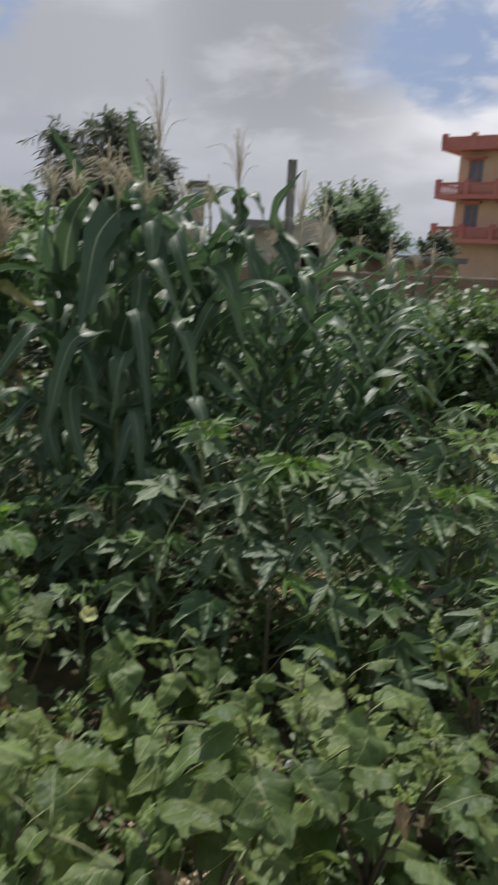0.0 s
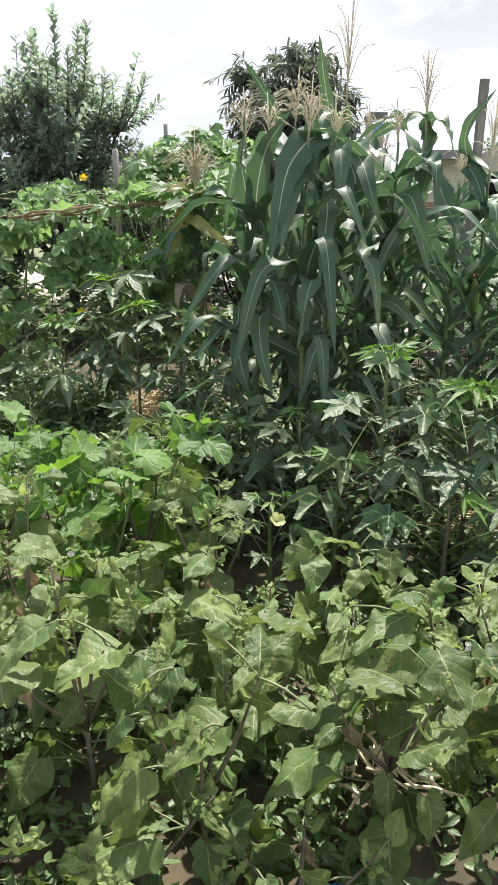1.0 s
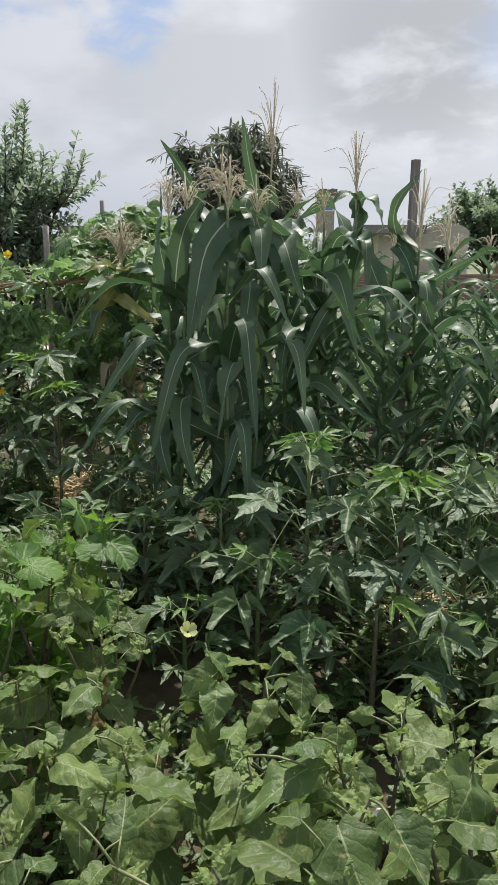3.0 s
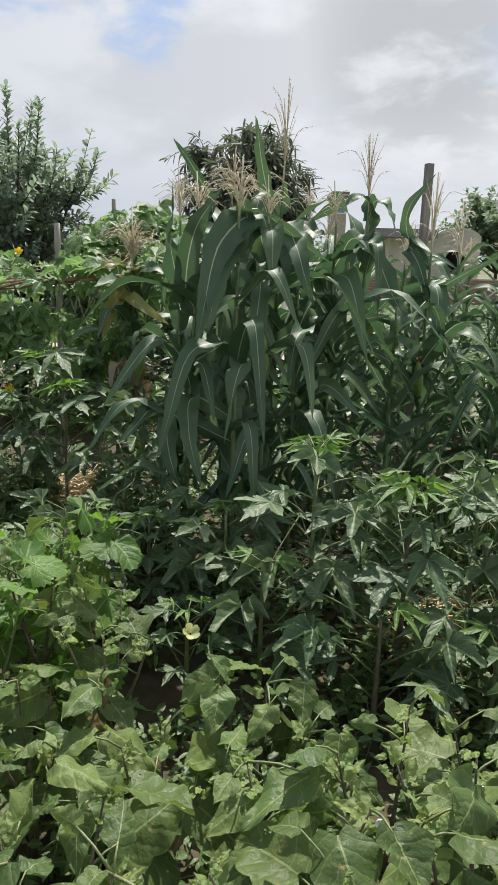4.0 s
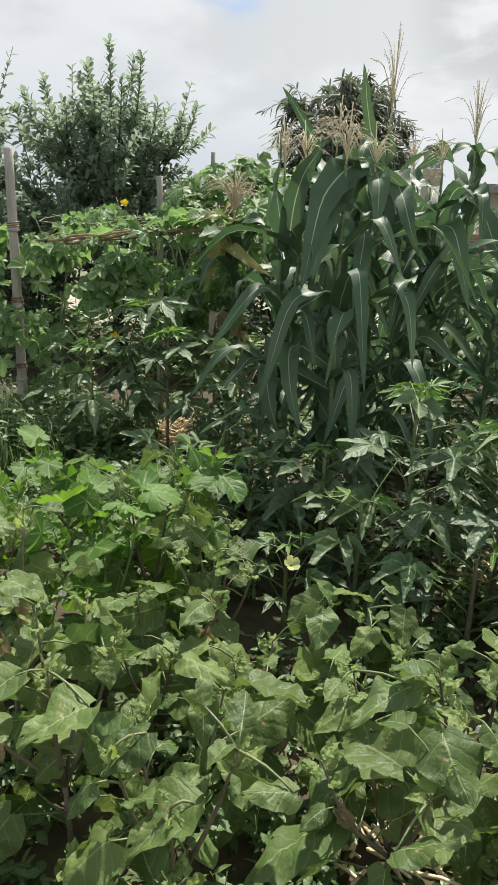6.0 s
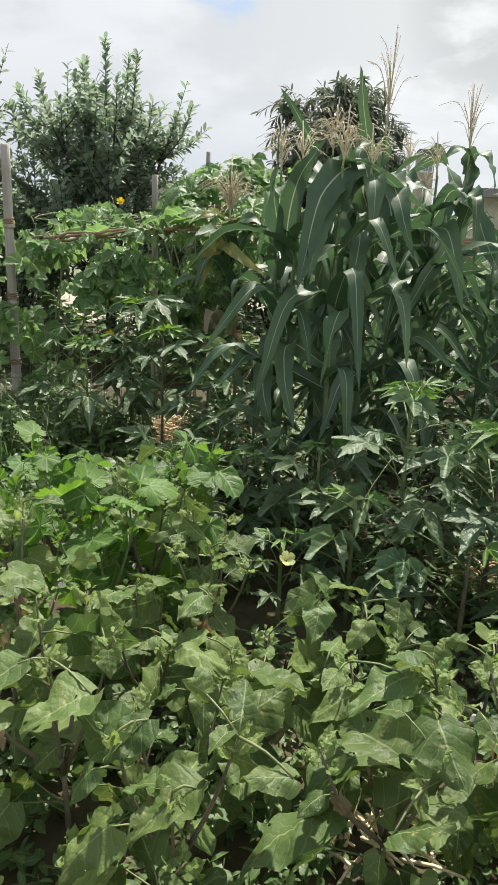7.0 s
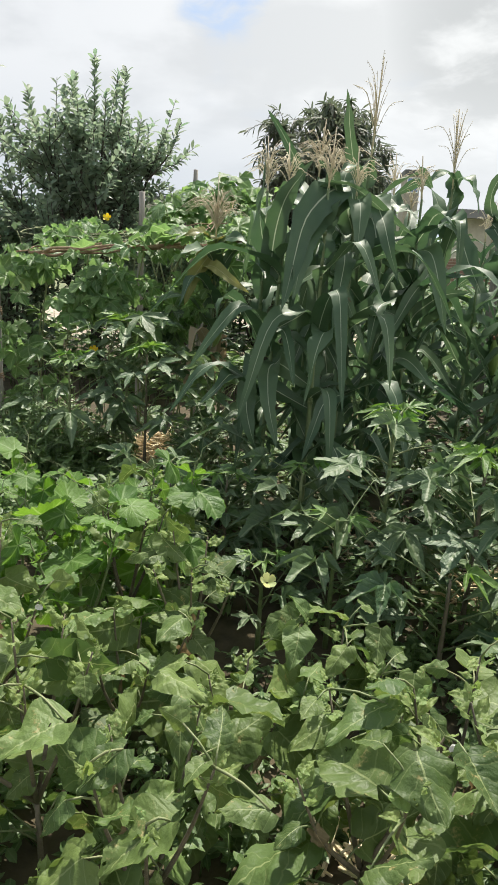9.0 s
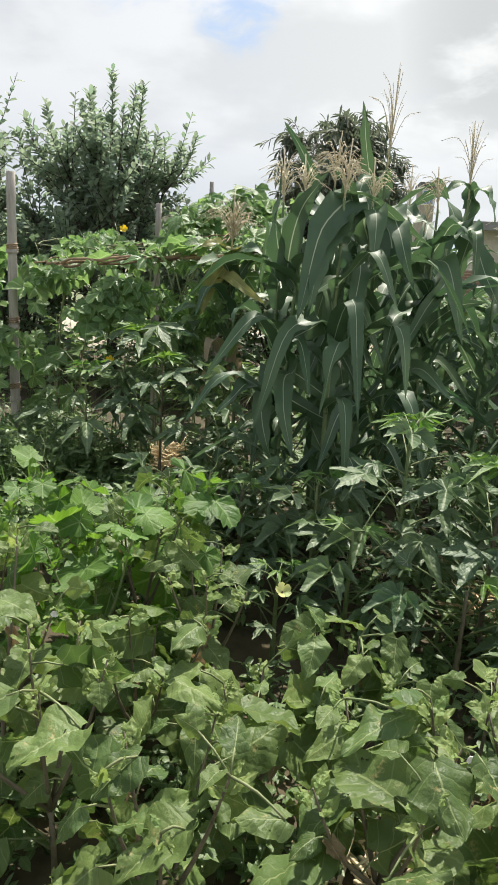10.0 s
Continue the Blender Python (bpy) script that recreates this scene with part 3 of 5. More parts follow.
maize(-0.33, 3.15, 1.58, 1, [
    (-0.04, 0.05, 1.35, -0.02, -0.03, 0.20, -0.02, -0.05, 0.39, 0.060),
    (-0.01, 0.05, 1.31, 0.04, -0.05, 0.25, 0.15, -0.10, 0.41, 0.074),
    (0.09, 0.15, 1.66, -0.07, -0.02, 0.14, -0.16, -0.05, 0.26, 0.034),
    (0.16, -0.05, 1.12, -0.13, -0.12, -0.04, -0.24, -0.25, -0.44, 0.068),
    (0.01, -0.05, 1.01, 0.08, -0.10, 0.02, 0.13, -0.20, -0.18, 0.051),
    (-0.12, -0.05, 0.80, -0.05, -0.05, 0.00, -0.14, -0.10, -0.10, 0.048),
], more=9, tassel=0.22, lean=(0.05, 0.02), ears=0, branches=16)
maize(-0.12, 3.12, 1.62, 2, [
    (0.02, 0.08, 1.60, -0.09, -0.18, -0.10, -0.16, -0.35, -0.46, 0.104),
    (-0.02, 0.02, 1.54, -0.06, -0.12, -0.13, -0.08, -0.25, -0.36, 0.102),
    (0.04, 0.08, 1.59, -0.05, 0.00, 0.11, -0.10, 0.00, 0.15, 0.051),
    (0.04, -0.08, 1.05, -0.01, -0.15, -0.02, -0.06, -0.30, -0.27, 0.083),
    (-0.17, -0.02, 0.89, -0.01, -0.10, -0.12, 0.05, -0.20, -0.33, 0.065),
    (-0.25, -0.02, 0.79, -0.02, -0.05, -0.14, 0.06, -0.10, -0.32, 0.062),
], more=9, tassel=0.24, ears=0, branches=18)
maize(0.0, 3.25, 1.60, 3, [
    (-0.03, 0.05, 1.55, 0.04, -0.15, 0.03, 0.05, -0.30, -0.19, 0.088),
    (-0.02, 0.05, 1.41, -0.01, -0.15, -0.09, -0.03, -0.30, -0.36, 0.072),
    (0.08, 0.05, 1.60, 0.03, -0.15, -0.08, 0.11, -0.30, -0.32, 0.076),
    (0.01, -0.15, 0.76, -0.07, -0.18, 0.0, -0.14, -0.35, -0.20, 0.048),
    (-0.01, -0.15, 0.44, -0.05, -0.18, 0.01, -0.10, -0.35, -0.12, 0.053),
    (0.16, -0.05, 1.18, -0.03, -0.10, -0.04, -0.06, -0.20, -0.21, 0.043),
], more=9, tassel=0.2)
maize(0.03, 3.70, 1.80, 4, [
    (-0.03, 0.10, 1.72, -0.05, -0.02, 0.23, -0.08, -0.05, 0.38, 0.048),
    (0.12, -0.10, 1.61, 0.06, -0.10, -0.03, 0.14, -0.20, -0.09, 0.038),
    (0.0, 0.0, 1.76, -0.07, -0.10, -0.03, -0.11, -0.20, -0.21, 0.067),
    (0.04, 0.0, 1.56, 0.05, -0.15, -0.13, 0.06, -0.30, -0.35, 0.092),
    (-0.02, 0.0, 1.50, -0.10, -0.15, -0.08, -0.13, -0.30, -0.30, 0.092),
], more=9, tassel=0.44, lean=(0.03, 0), branches=10, stiff=2)
maize(0.31, 3.60, 1.62, 5, [
    (-0.02, 0.0, 1.36, 0.07, -0.20, 0.03, 0.15, -0.40, -0.31, 0.084),
    (0.10, 0.10, 1.32, -0.11, -0.20, -0.15, -0.25, -0.45, -0.38, 0.058),
    (-0.07, 0.0, 1.20, -0.11, -0.10, -0.05, -0.15, -0.20, -0.22, 0.070),
    (0.02, 0.0, 0.99, -0.12, -0.15, 0.12, -0.24, -0.30, 0.13, 0.058),
    (0.04, 0.0, 1.10, 0.10, -0.05, 0.09, 0.22, -0.10, 0.12, 0.050),
    (-0.06, -0.10, 0.84, 0.06, -0.15, 0.06, 0.18, -0.30, -0.04, 0.066),
], more=10, tassel=0.2, ears=0)
maize(0.55, 4.35, 1.72, 6, [
    (-0.02, -0.15, 1.55, 0.11, -0.15, -0.20, 0.22, -0.30, -0.45, 0.093),
    (0.02, 0.05, 1.70, -0.08, -0.10, 0.11, -0.18, -0.20, 0.03, 0.054),
    (0.04, 0.05, 1.77, 0.07, -0.10, -0.03, 0.09, -0.20, -0.18, 0.067),
    (-0.04, -0.05, 1.59, -0.10, -0.15, -0.15, -0.11, -0.30, -0.41, 0.083),
], more=9, tassel=0.42, stiff=True, branches=18)
maize(0.82, 3.90, 1.50, 7, [
    (-0.10, 0.15, 1.60, 0.0, -0.05, 0.14, 0.10, -0.10, 0.29, 0.046),
    (-0.10, 0.10, 1.54, 0.05, -0.10, -0.10, 0.08, -0.20, -0.25, 0.042),
    (0.01, 0.05, 1.25, 0.09, -0.12, 0.13, 0.27, -0.25, 0.25, 0.047),
    (-0.03, 0.05, 1.36, 0.05, -0.12, -0.04, 0.05, -0.25, -0.26, 0.112),
    (-0.02, 0.0, 0.96, -0.21, -0.15, 0.13, -0.41, -0.30, 0.03, 0.063),
    (-0.01, 0.0, 0.78, -0.18, -0.10, 0.19, -0.34, -0.20, 0.28, 0.071),
    (-0.01, 0.0, 0.93, 0.10, -0.15, 0.22, 0.22, -0.30, 0.27, 0.075),
], more=9, tassel=0.40, stiff=True, branches=22, low=0.2, high=0.7, plane=-10)
maize(-0.74, 4.20, 1.38, 8, [
    (0.0, 0.0, 1.37, -0.06, -0.10, 0.04, -0.14, -0.20, 0.01, 0.070),
    (0.0, 0.0, 1.34, 0.12, -0.10, 0.04, 0.24, -0.20, 0.0, 0.064),
    (-0.06, 0.0, 1.21, 0.10, -0.15, 0.0, 0.30, -0.30, -0.10, 0.062),
    (-0.03, 0.0, 1.27, -0.06, -0.10, -0.09, -0.10, -0.20, -0.26, 0.076),
], more=8, tassel=0.34, branches=42, old=2, low=0.45, label="short yellowing maize plant with a broad dry tassel")
maize(-0.42, 3.70, 1.62, 9, more=10, old=0, tassel=0.26, ears=0, branches=20)
maize(-0.18, 3.72, 1.70, 10, more=11, tassel=0.27, ears=0, branches=22)
maize(-0.06, 4.05, 1.66, 13, more=11, tassel=0.3, ears=0, branches=20)
maize(0.14, 3.42, 1.55, 14, more=11, tassel=0.0, ears=0, branches=20)
maize(0.22, 4.15, 1.62, 12, more=11, tassel=0.26, ears=0)
maize(0.42, 4.0, 1.45, 15, more=11, tassel=0.0, ears=0)
maize(0.62, 3.62, 1.25, 16, more=11, tassel=0.0, ears=0, plane=12)
maize(0.36, 4.7, 1.55, 17, more=11, tassel=0.25, ears=0)
MAIZE_REST = [
    # x, y, height, tassel
    (1.12, 4.55, 1.50, 0.34), (1.42, 4.15, 1.15, 0.0), (1.70, 5.00, 1.32, 0.30), (1.30, 5.25, 1.40, 0.32),
    (1.95, 5.50, 1.25, 0.25), (0.88, 4.95, 1.45, 0.30), (1.62, 4.50, 1.10, 0.0), (2.15, 4.95, 1.10, 0.22),
    (1.18, 3.75, 0.95, 0.0), (1.85, 4.30, 0.95, 0.0),
    (1.05, 5.60, 1.45, 0.28), (1.55, 5.90, 1.40, 0.26), (2.35, 6.10, 1.35, 0.24), (1.30, 6.40, 1.50, 0.30),
    (2.00, 6.60, 1.45, 0.28), (0.70, 5.70, 1.45, 0.28), (1.45, 4.75, 1.25, 0.0), (2.45, 5.30, 1.15, 0.0), (0.95, 4.25, 1.15, 0.0),
    (1.75, 5.35, 1.3, 0.0), (2.70, 6.60, 1.4, 0.25),
]
for i, (px, py, h, ts) in enumerate(MAIZE_REST):
    maize(px, py, h, 40 + i, more=13, tassel=ts, ears=i % 2, branches=12, label="maize plant with many narrow arching leaves" if not ts else "maize plant with arching leaves and a dry tassel",
          length=(0.5, 0.8), wide=(0.055, 0.085), high=0.98, plane=(i * 37) % 80 - 40)

# ---- okra ----


def okra(x, y, height, seed, n=11, size=0.15, flowers=(), young=4, lean=(0, 0), reach=0.2, low=0.25, label="okra plant with deeply lobed dark green leaves"):
    rnd = random.Random(seed)
    root = thing("okra_plant", pose(x, y, 0), label, "okra plant", "okra plants")
    axis = lambda z: Vector((lean[0] * z / height, lean[1] * z / height, z))  # noqa: E731
    s, stalks = Soup(), Soup()
    s.tube([axis(z * height / 6) - Vector((0, 0, 0.04 if z == 0 else 0)) for z in range(7)], 0.011, 0.005, 6)
    jobs = []
    n = int(n * 1.7)
    for i in range(n):
        f = low + (0.97 - low) * i / n
        a = i * 2.4 + rnd.uniform(-0.5, 0.5)
        out = Vector((math.cos(a), math.sin(a), 0))
        ln = reach * rnd.uniform(0.6, 1.45) * (1.2 - 0.5 * f)
        p = axis(f * height)
        e = p + out * ln * 0.85 + Vector((0, 0, ln * rnd.uniform(0.25, 0.75)))
        stalks.tube(spline([p, p.lerp(e, 0.5) + Vector((0, 0, 0.012)), e], 4), 0.0035, 0.0022, 4)
        jobs.append((rnd.choice(OKRA_LEAVES), oriented(e, out + Vector((0, 0, rnd.uniform(-0.35, 0.2))), Vector((rnd.uniform(-0.35, 0.35), rnd.uniform(-0.40, 0.2), 1)) + out * rnd.uniform(-0.1, 0.3), size * rnd.uniform(0.6, 1.3) * (1.15 - 0.35 * f)), ""))
    for i in range(young):
        a = i * 6.28 / max(1, young) + rnd.uniform(-0.4, 0.4)
        out = Vector((math.cos(a), math.sin(a), 0))
        p = axis(height * 0.985)
        e = p + out * 0.045 + Vector((0, 0, rnd.uniform(0.01, 0.05)))
        stalks.tube([p, e], 0.003, 0.002, 4)
        jobs.append((rnd.choice(YOUNG_LEAVES), oriented(e, out + Vector((0, 0, rnd.uniform(-0.1, 0.5))), Vector((0, -0.2, 1)) - out * 0.3, size * rnd.uniform(0.55, 0.8)), "fresh light green young leaf"))
    part("stem", s.mesh("stem", STEM if seed % 3 else STEM_DARK), root)
    part("branchwork", stalks.mesh("branchwork", STEM), root, "", None, "stuff")
    for me, m, lab in jobs:
        part("leaf", me, root, lab, m)
    for fx, fy, fz in flowers:
        flower(root, Vector((fx - x, fy - y, fz)), (0.3, -0.6, 0.9), OKRA_PETALS, OKRA_HEART)
    return root


okra(0.19, 2.46, 0.84, 101, 10, 0.15, young=6, reach=0.24, low=0.35)
okra(0.50, 2.36, 0.73, 102, 12, 0.18, young=7, reach=0.22)
okra(-0.22, 2.22, 0.34, 103, 6, 0.11, [(-0.193, 2.05, 0.36)], young=4, reach=0.16, label="low okra plant with a pale yellow flower")
okra(0.02, 2.30, 0.50, 104, 8, 0.16, young=2, reach=0.24)
okra(0.38, 2.08, 0.42, 105, 6, 0.17, young=1, reach=0.22)
okra(-0.12, 2.62, 0.55, 106, 11, 0.15, young=3, reach=0.2)
okra(0.78, 2.55, 0.72, 107, 11, 0.16, young=4, reach=0.22)
okra(1.10, 2.30, 0.66, 108, 11, 0.16, [(1.26, 2.40, 0.765)], young=4, reach=0.22)
okra(1.30, 2.62, 0.78, 109, 12, 0.16, young=5, reach=0.24)
okra(0.72, 2.02, 0.40, 110, 7, 0.17, young=2, reach=0.2)
okra(1.12, 1.90, 0.45, 111, 10, 0.16, young=3, reach=0.2)
okra(-1.16, 3.90, 0.92, 112, 12, 0.18, young=10, reach=0.28, low=0.52)
okra(-0.98, 3.62, 0.80, 123, 9, 0.17, young=9, reach=0.26, low=0.5)
okra(-1.42, 3.70, 0.70, 124, 9, 0.16, young=6, reach=0.25, low=0.4)
okra(-0.60, 3.66, 0.74, 113, 14, 0.15, young=1, reach=0.25)
okra(-0.62, 3.30, 0.55, 115, 12, 0.14, young=1, reach=0.22)
okra(-0.42, 2.72, 0.46, 117, 12, 0.13, young=3, reach=0.2)
okra(-0.70, 2.85, 0.45, 118, 12, 0.13, young=1, reach=0.2)
okra(0.45, 2.95, 0.60, 119, 11, 0.14, young=1, reach=0.22)
okra(1.05, 3.05, 0.62, 120, 11, 0.15, young=2, reach=0.22)
okra(1.60, 3.10, 0.80, 121, 13, 0.16, young=4, reach=0.25)
okra(-0.86, 4.32, 0.88, 122, 11, 0.16, young=3, reach=0.22, low=0.58)

# ---- eggplants ----


def broad_plant(name, x, y, height, seed, n, leaves, size, stem_mat, label, category, group, spread=0.2, heroes=(), blooms=0, low=0.35, branches=5, young=(), low_leaves=0):
    """A bushy plant: branching stem and broad leaves on stalks. heroes: leaf base, way to its tip, and breadth over length set apart."""
    rnd = random.Random(seed)
    root = thing(name, pose(x, y, 0), label, category, group)
    s, stalks = Soup(), Soup()
    fork = Vector((rnd.uniform(-0.02, 0.02), rnd.uniform(-0.02, 0.02), height * low))
    s.tube([(0, 0, -0.04), fork * 0.5, fork], 0.008, 0.006, 6)
    tips, jobs = [], []
    for k in range(branches):
        a = 6.283 * k / branches + rnd.uniform(-0.4, 0.4)
        out = Vector((math.cos(a), math.sin(a), 0)) * spread * rnd.uniform(0.5, 1.0)
        top = fork + out + Vector((0, 0, (height - fork.z) * rnd.uniform(0.72, 1.10 if young else 0.98)))
        line = spline([fork, fork.lerp(top, 0.5) + out * 0.12 + Vector((0, 0, rnd.uniform(-0.02, 0.03))), top], 5)
        s.tube(line, 0.0062, 0.0020, 6)
        tips.append(line)
    for i in range(int(n * 0.9)):
        line = tips[i % len(tips)]
        p = line[min(len(line) - 1, 1 + int(rnd.random() ** 0.7 * (len(line) - 1)))]
        a = rnd.uniform(0, 6.283)
        out = Vector((math.cos(a), math.sin(a), 0))
        ln = rnd.uniform(0.03, 0.08)
        e = p + out * ln + Vector((0, 0, rnd.uniform(0.0, 0.05)))
        stalks.tube([p, p.lerp(e, 0.5) + Vector((0, 0, 0.006)), e], 0.0026, 0.0018, 4)
        high = e.z / height
        sz = size * rnd.uniform(0.45, 1.4) * (1.35 - 0.75 * max(0, high - 0.4))
        if rnd.random() < 0.66:
            nrm = Vector((rnd.uniform(-0.45, 0.45), rnd.uniform(-0.4, 0.4), 1.0)) + out * rnd.uniform(-0.2, 0.4)
        else:
            nrm = Vector((rnd.uniform(-0.8, 0.8), rnd.uniform(-1.0, -0.2), rnd.uniform(0.05, 0.5)))
        jobs.append((rnd.choice(leaves), oriented(e, out + Vector((0, 0, rnd.uniform(-0.7, 0.45))), nrm, sz)))
    for line in tips:
        for k in range(4):
            a = rnd.uniform(0, 6.283)
            out = Vector((math.cos(a), math.sin(a), 0))
            e = line[-1] - (line[-1] - line[-2]) * rnd.uniform(0, 1) + out * 0.012
            jobs.append((rnd.choice(young or leaves), oriented(e, out * rnd.uniform(0.3, 1) + Vector((0, 0, rnd.uniform(0.2, 1.0))), Vector((0, -0.3, 0.6)) - out * 0.4, size * rnd.uniform(0.22, 0.5))))
        if young:                                    # a knot of buds and half-open leaves at the shoot's end
            for k in range(6):
                a = rnd.uniform(0, 6.283)
                out = Vector((math.cos(a), math.sin(a), 0))
                e = line[-1] + out * rnd.uniform(0.004, 0.03) + Vector((0, 0, rnd.uniform(-0.03, 0.02)))
                jobs.append((rnd.choice(young), oriented(e, out + Vector((0, 0, rnd.uniform(-0.2, 1.4))), Vector((rnd.uniform(-1, 1), -0.5, 0.5)) - out * 0.5, size * rnd.uniform(0.10, 0.26))))
    for k in range(2 if young else 0):
        p = rnd.choice(tips)[rnd.randint(2, 4)]
        a = rnd.uniform(0, 6.283)
        jobs.append((rnd.choice(DRY_EGG), oriented(p, Vector((math.cos(a) * 0.4, math.sin(a) * 0.4, -1)), Vector((0, -1, 0.3)), size * rnd.uniform(0.5, 0.8))))
    for i in range(low_leaves):
        a = rnd.uniform(0, 6.283)
        out = Vector((math.cos(a), math.sin(a), 0))
        p = fork * rnd.uniform(0.5, 1.0)
        e = p + out * rnd.uniform(0.04, 0.14) + Vector((0, 0, rnd.uniform(-0.02, 0.06)))
        stalks.tube([p, e], 0.0026, 0.0018, 4)
        jobs.append((rnd.choice(leaves), oriented(e, out * 0.8 + Vector((0, -0.2, rnd.uniform(-1.5, -0.5))), Vector((rnd.uniform(-0.6, 0.6), -0.8, rnd.uniform(0.05, 0.5))), size * rnd.uniform(0.7, 1.2))))
    for hx, hy, hz, tx, ty, tz, ln in heroes:
        b, way = Vector((hx - x, hy - y, hz)), Vector((tx, ty, tz))
        line = min((q for t in tips for q in t), key=lambda q: (q - b).length)
        stalks.tube(spline([line, line.lerp(b, 0.5) + Vector((0, 0, 0.010)), b], 4), 0.003, 0.002, 4)
        jobs.append((rnd.choice(leaves), oriented(b, way, Vector((rnd.uniform(-0.35, 0.35), rnd.uniform(-0.35, 0.15), 0.95)), ln * 0.9)))
    for line in tips if name == "squash_plant" else ():   # curling tendrils at the shoot ends
        for k in range(2):
            a, r, p = rnd.uniform(0, 6.283), rnd.uniform(0.006, 0.014), line[-1 - k]
            out = Vector((math.cos(a), math.sin(a), 0.9))
            stalks.tube([p + out * 0.012 * q + Vector((math.cos(q * 0.9) * r, math.sin(q * 0.9) * r, 0)) * min(1, q / 4) for q in range(12)], 0.0016, 0.0008, 4)
    part("stem", s.mesh("stem", stem_mat), root)
    part("branchwork", stalks.mesh("branchwork", STEM), root, "", None, "stuff")
    for me, m in jobs:
        part("leaf", me, root, "brown withered leaf" if me in DRY_EGG else "", m)
    for k in range(blooms):
        flower(root, tips[k % len(tips)][-1] + Vector((0.01, -0.02, 0.0)), (0.2, -0.8, -0.2), EGG_PETALS, None)
    return root


def eggplant(x, y, h, seed, n=22, size=0.13, heroes=(), blooms=0, spread=0.2):
    return broad_plant("eggplant", x, y, h, seed, n, EGG_LEAVES, size * 0.88, STEM_DARK, "leafy eggplant bush with grey-green insect-bitten leaves", "eggplant", "eggplants in the bed", spread, heroes, blooms, 0.35, 5, YOUNG_EGG, 7)


eggplant(-0.30, 1.00, 0.56, 201, 22, 0.125, [
    (-0.26, 0.88, 0.50, -0.12, -0.07, -0.05, 0.15), (-0.10, 0.90, 0.53, -0.07, -0.02, 0.01, 0.10),
    (-0.36, 0.95, 0.57, -0.06, -0.05, -0.03, 0.11), (-0.28, 1.05, 0.58, 0.01, -0.05, -0.04, 0.10),
    (-0.34, 1.15, 0.59, 0.11, -0.05, 0.02, 0.12), (-0.23, 1.10, 0.50, 0.04, 0.0, 0.08, 0.11)])
eggplant(0.08, 1.12, 0.56, 202, 22, 0.125, [
    (0.14, 1.00, 0.60, 0.03, -0.12, -0.05, 0.14), (0.07, 0.88, 0.46, 0.08, -0.02, 0.05, 0.12),
    (0.11, 1.20, 0.55, -0.13, -0.10, -0.01, 0.17), (0.02, 1.20, 0.50, -0.10, -0.05, -0.01, 0.13),
    (0.23, 1.02, 0.59, 0.05, -0.10, -0.04, 0.12)], blooms=1)
eggplant(-0.60, 1.18, 0.58, 203, 20, 0.13, [
    (-0.48, 1.00, 0.57, -0.09, -0.07, -0.01, 0.15), (-0.55, 1.40, 0.46, -0.01, -0.02, 0.12, 0.13),
    (-0.58, 1.30, 0.47, -0.12, -0.05, 0.01, 0.16), (-0.52, 1.20, 0.50, -0.01, 0.0, 0.05, 0.07)])
eggplant(0.02, 1.50, 0.46, 204, 24, 0.12, [
    (-0.08, 1.60, 0.50, -0.08, -0.05, -0.05, 0.12), (-0.06, 1.60, 0.50, -0.02, 0.0, 0.04, 0.08),
    (0.04, 1.50, 0.49, -0.04, -0.05, -0.03, 0.10), (0.12, 1.55, 0.52, -0.01, -0.05, -0.06, 0.10),
    (0.18, 1.35, 0.53, -0.01, -0.05, -0.04, 0.10)])
EGG_REST = [(-0.22, 1.40, 0.46), (0.30, 1.36, 0.46), (0.54, 1.48, 0.42), (0.42, 1.12, 0.48), (0.70, 1.28, 0.46), (-0.52, 1.55, 0.52),
            (-0.85, 1.45, 0.56), (-0.95, 1.10, 0.52), (0.85, 1.52, 0.42), (0.98, 1.35, 0.45), (-0.12, 0.84, 0.24), (-0.45, 0.86, 0.24), (-0.78, 0.90, 0.28)]
for i, (px, py, h) in enumerate(EGG_REST):
    eggplant(px, py, h * (0.90, 1.16, 1.0, 1.22, 0.94)[i % 5], 220 + i, 16 if h > 0.3 else 7, 0.125, blooms=1 if i in (1, 6) else 0, spread=0.17)


def squash(x, y, h, seed, n=14, size=0.11, spread=0.18):
    return broad_plant("squash_plant", x, y, h, seed, n, SQUASH_LEAVES, size, STEM, "bright green squash plant with broad soft leaves", "squash plant", "squash plants", spread, (), 0, 0.3, 3, (), 5)


for i, (px, py, h) in enumerate([(-0.72, 1.82, 0.66), (-0.53, 2.15, 0.74), (-0.98, 1.98, 0.62), (-0.82, 2.32, 0.55), (-1.25, 2.15, 0.60), (-1.15, 2.60, 0.52)]):
    squash(px, py, h, 260 + i, 19, 0.078, 0.15)
for i, (px, py, h) in enumerate([(-0.40, 1.82, 0.55), (-0.62, 2.48, 0.50), (-0.66, 2.02, 0.62), (-1.05, 1.72, 0.60)]):
    eggplant(px, py, h, 270 + i, 15, 0.12, spread=0.15)


# ---- trellis with gourd vine ----


def bent_rod(a, b, r, rnd, wob=0.02, sides=7, n=7):
    a, b = Vector(a), Vector(b)
    return [a.lerp(b, i / n) + (Vector((rnd.uniform(-wob, wob), rnd.uniform(-wob, wob), rnd.uniform(-wob, wob) * 0.6)) if 0 < i < n else Vector()) for i in range(n + 1)]


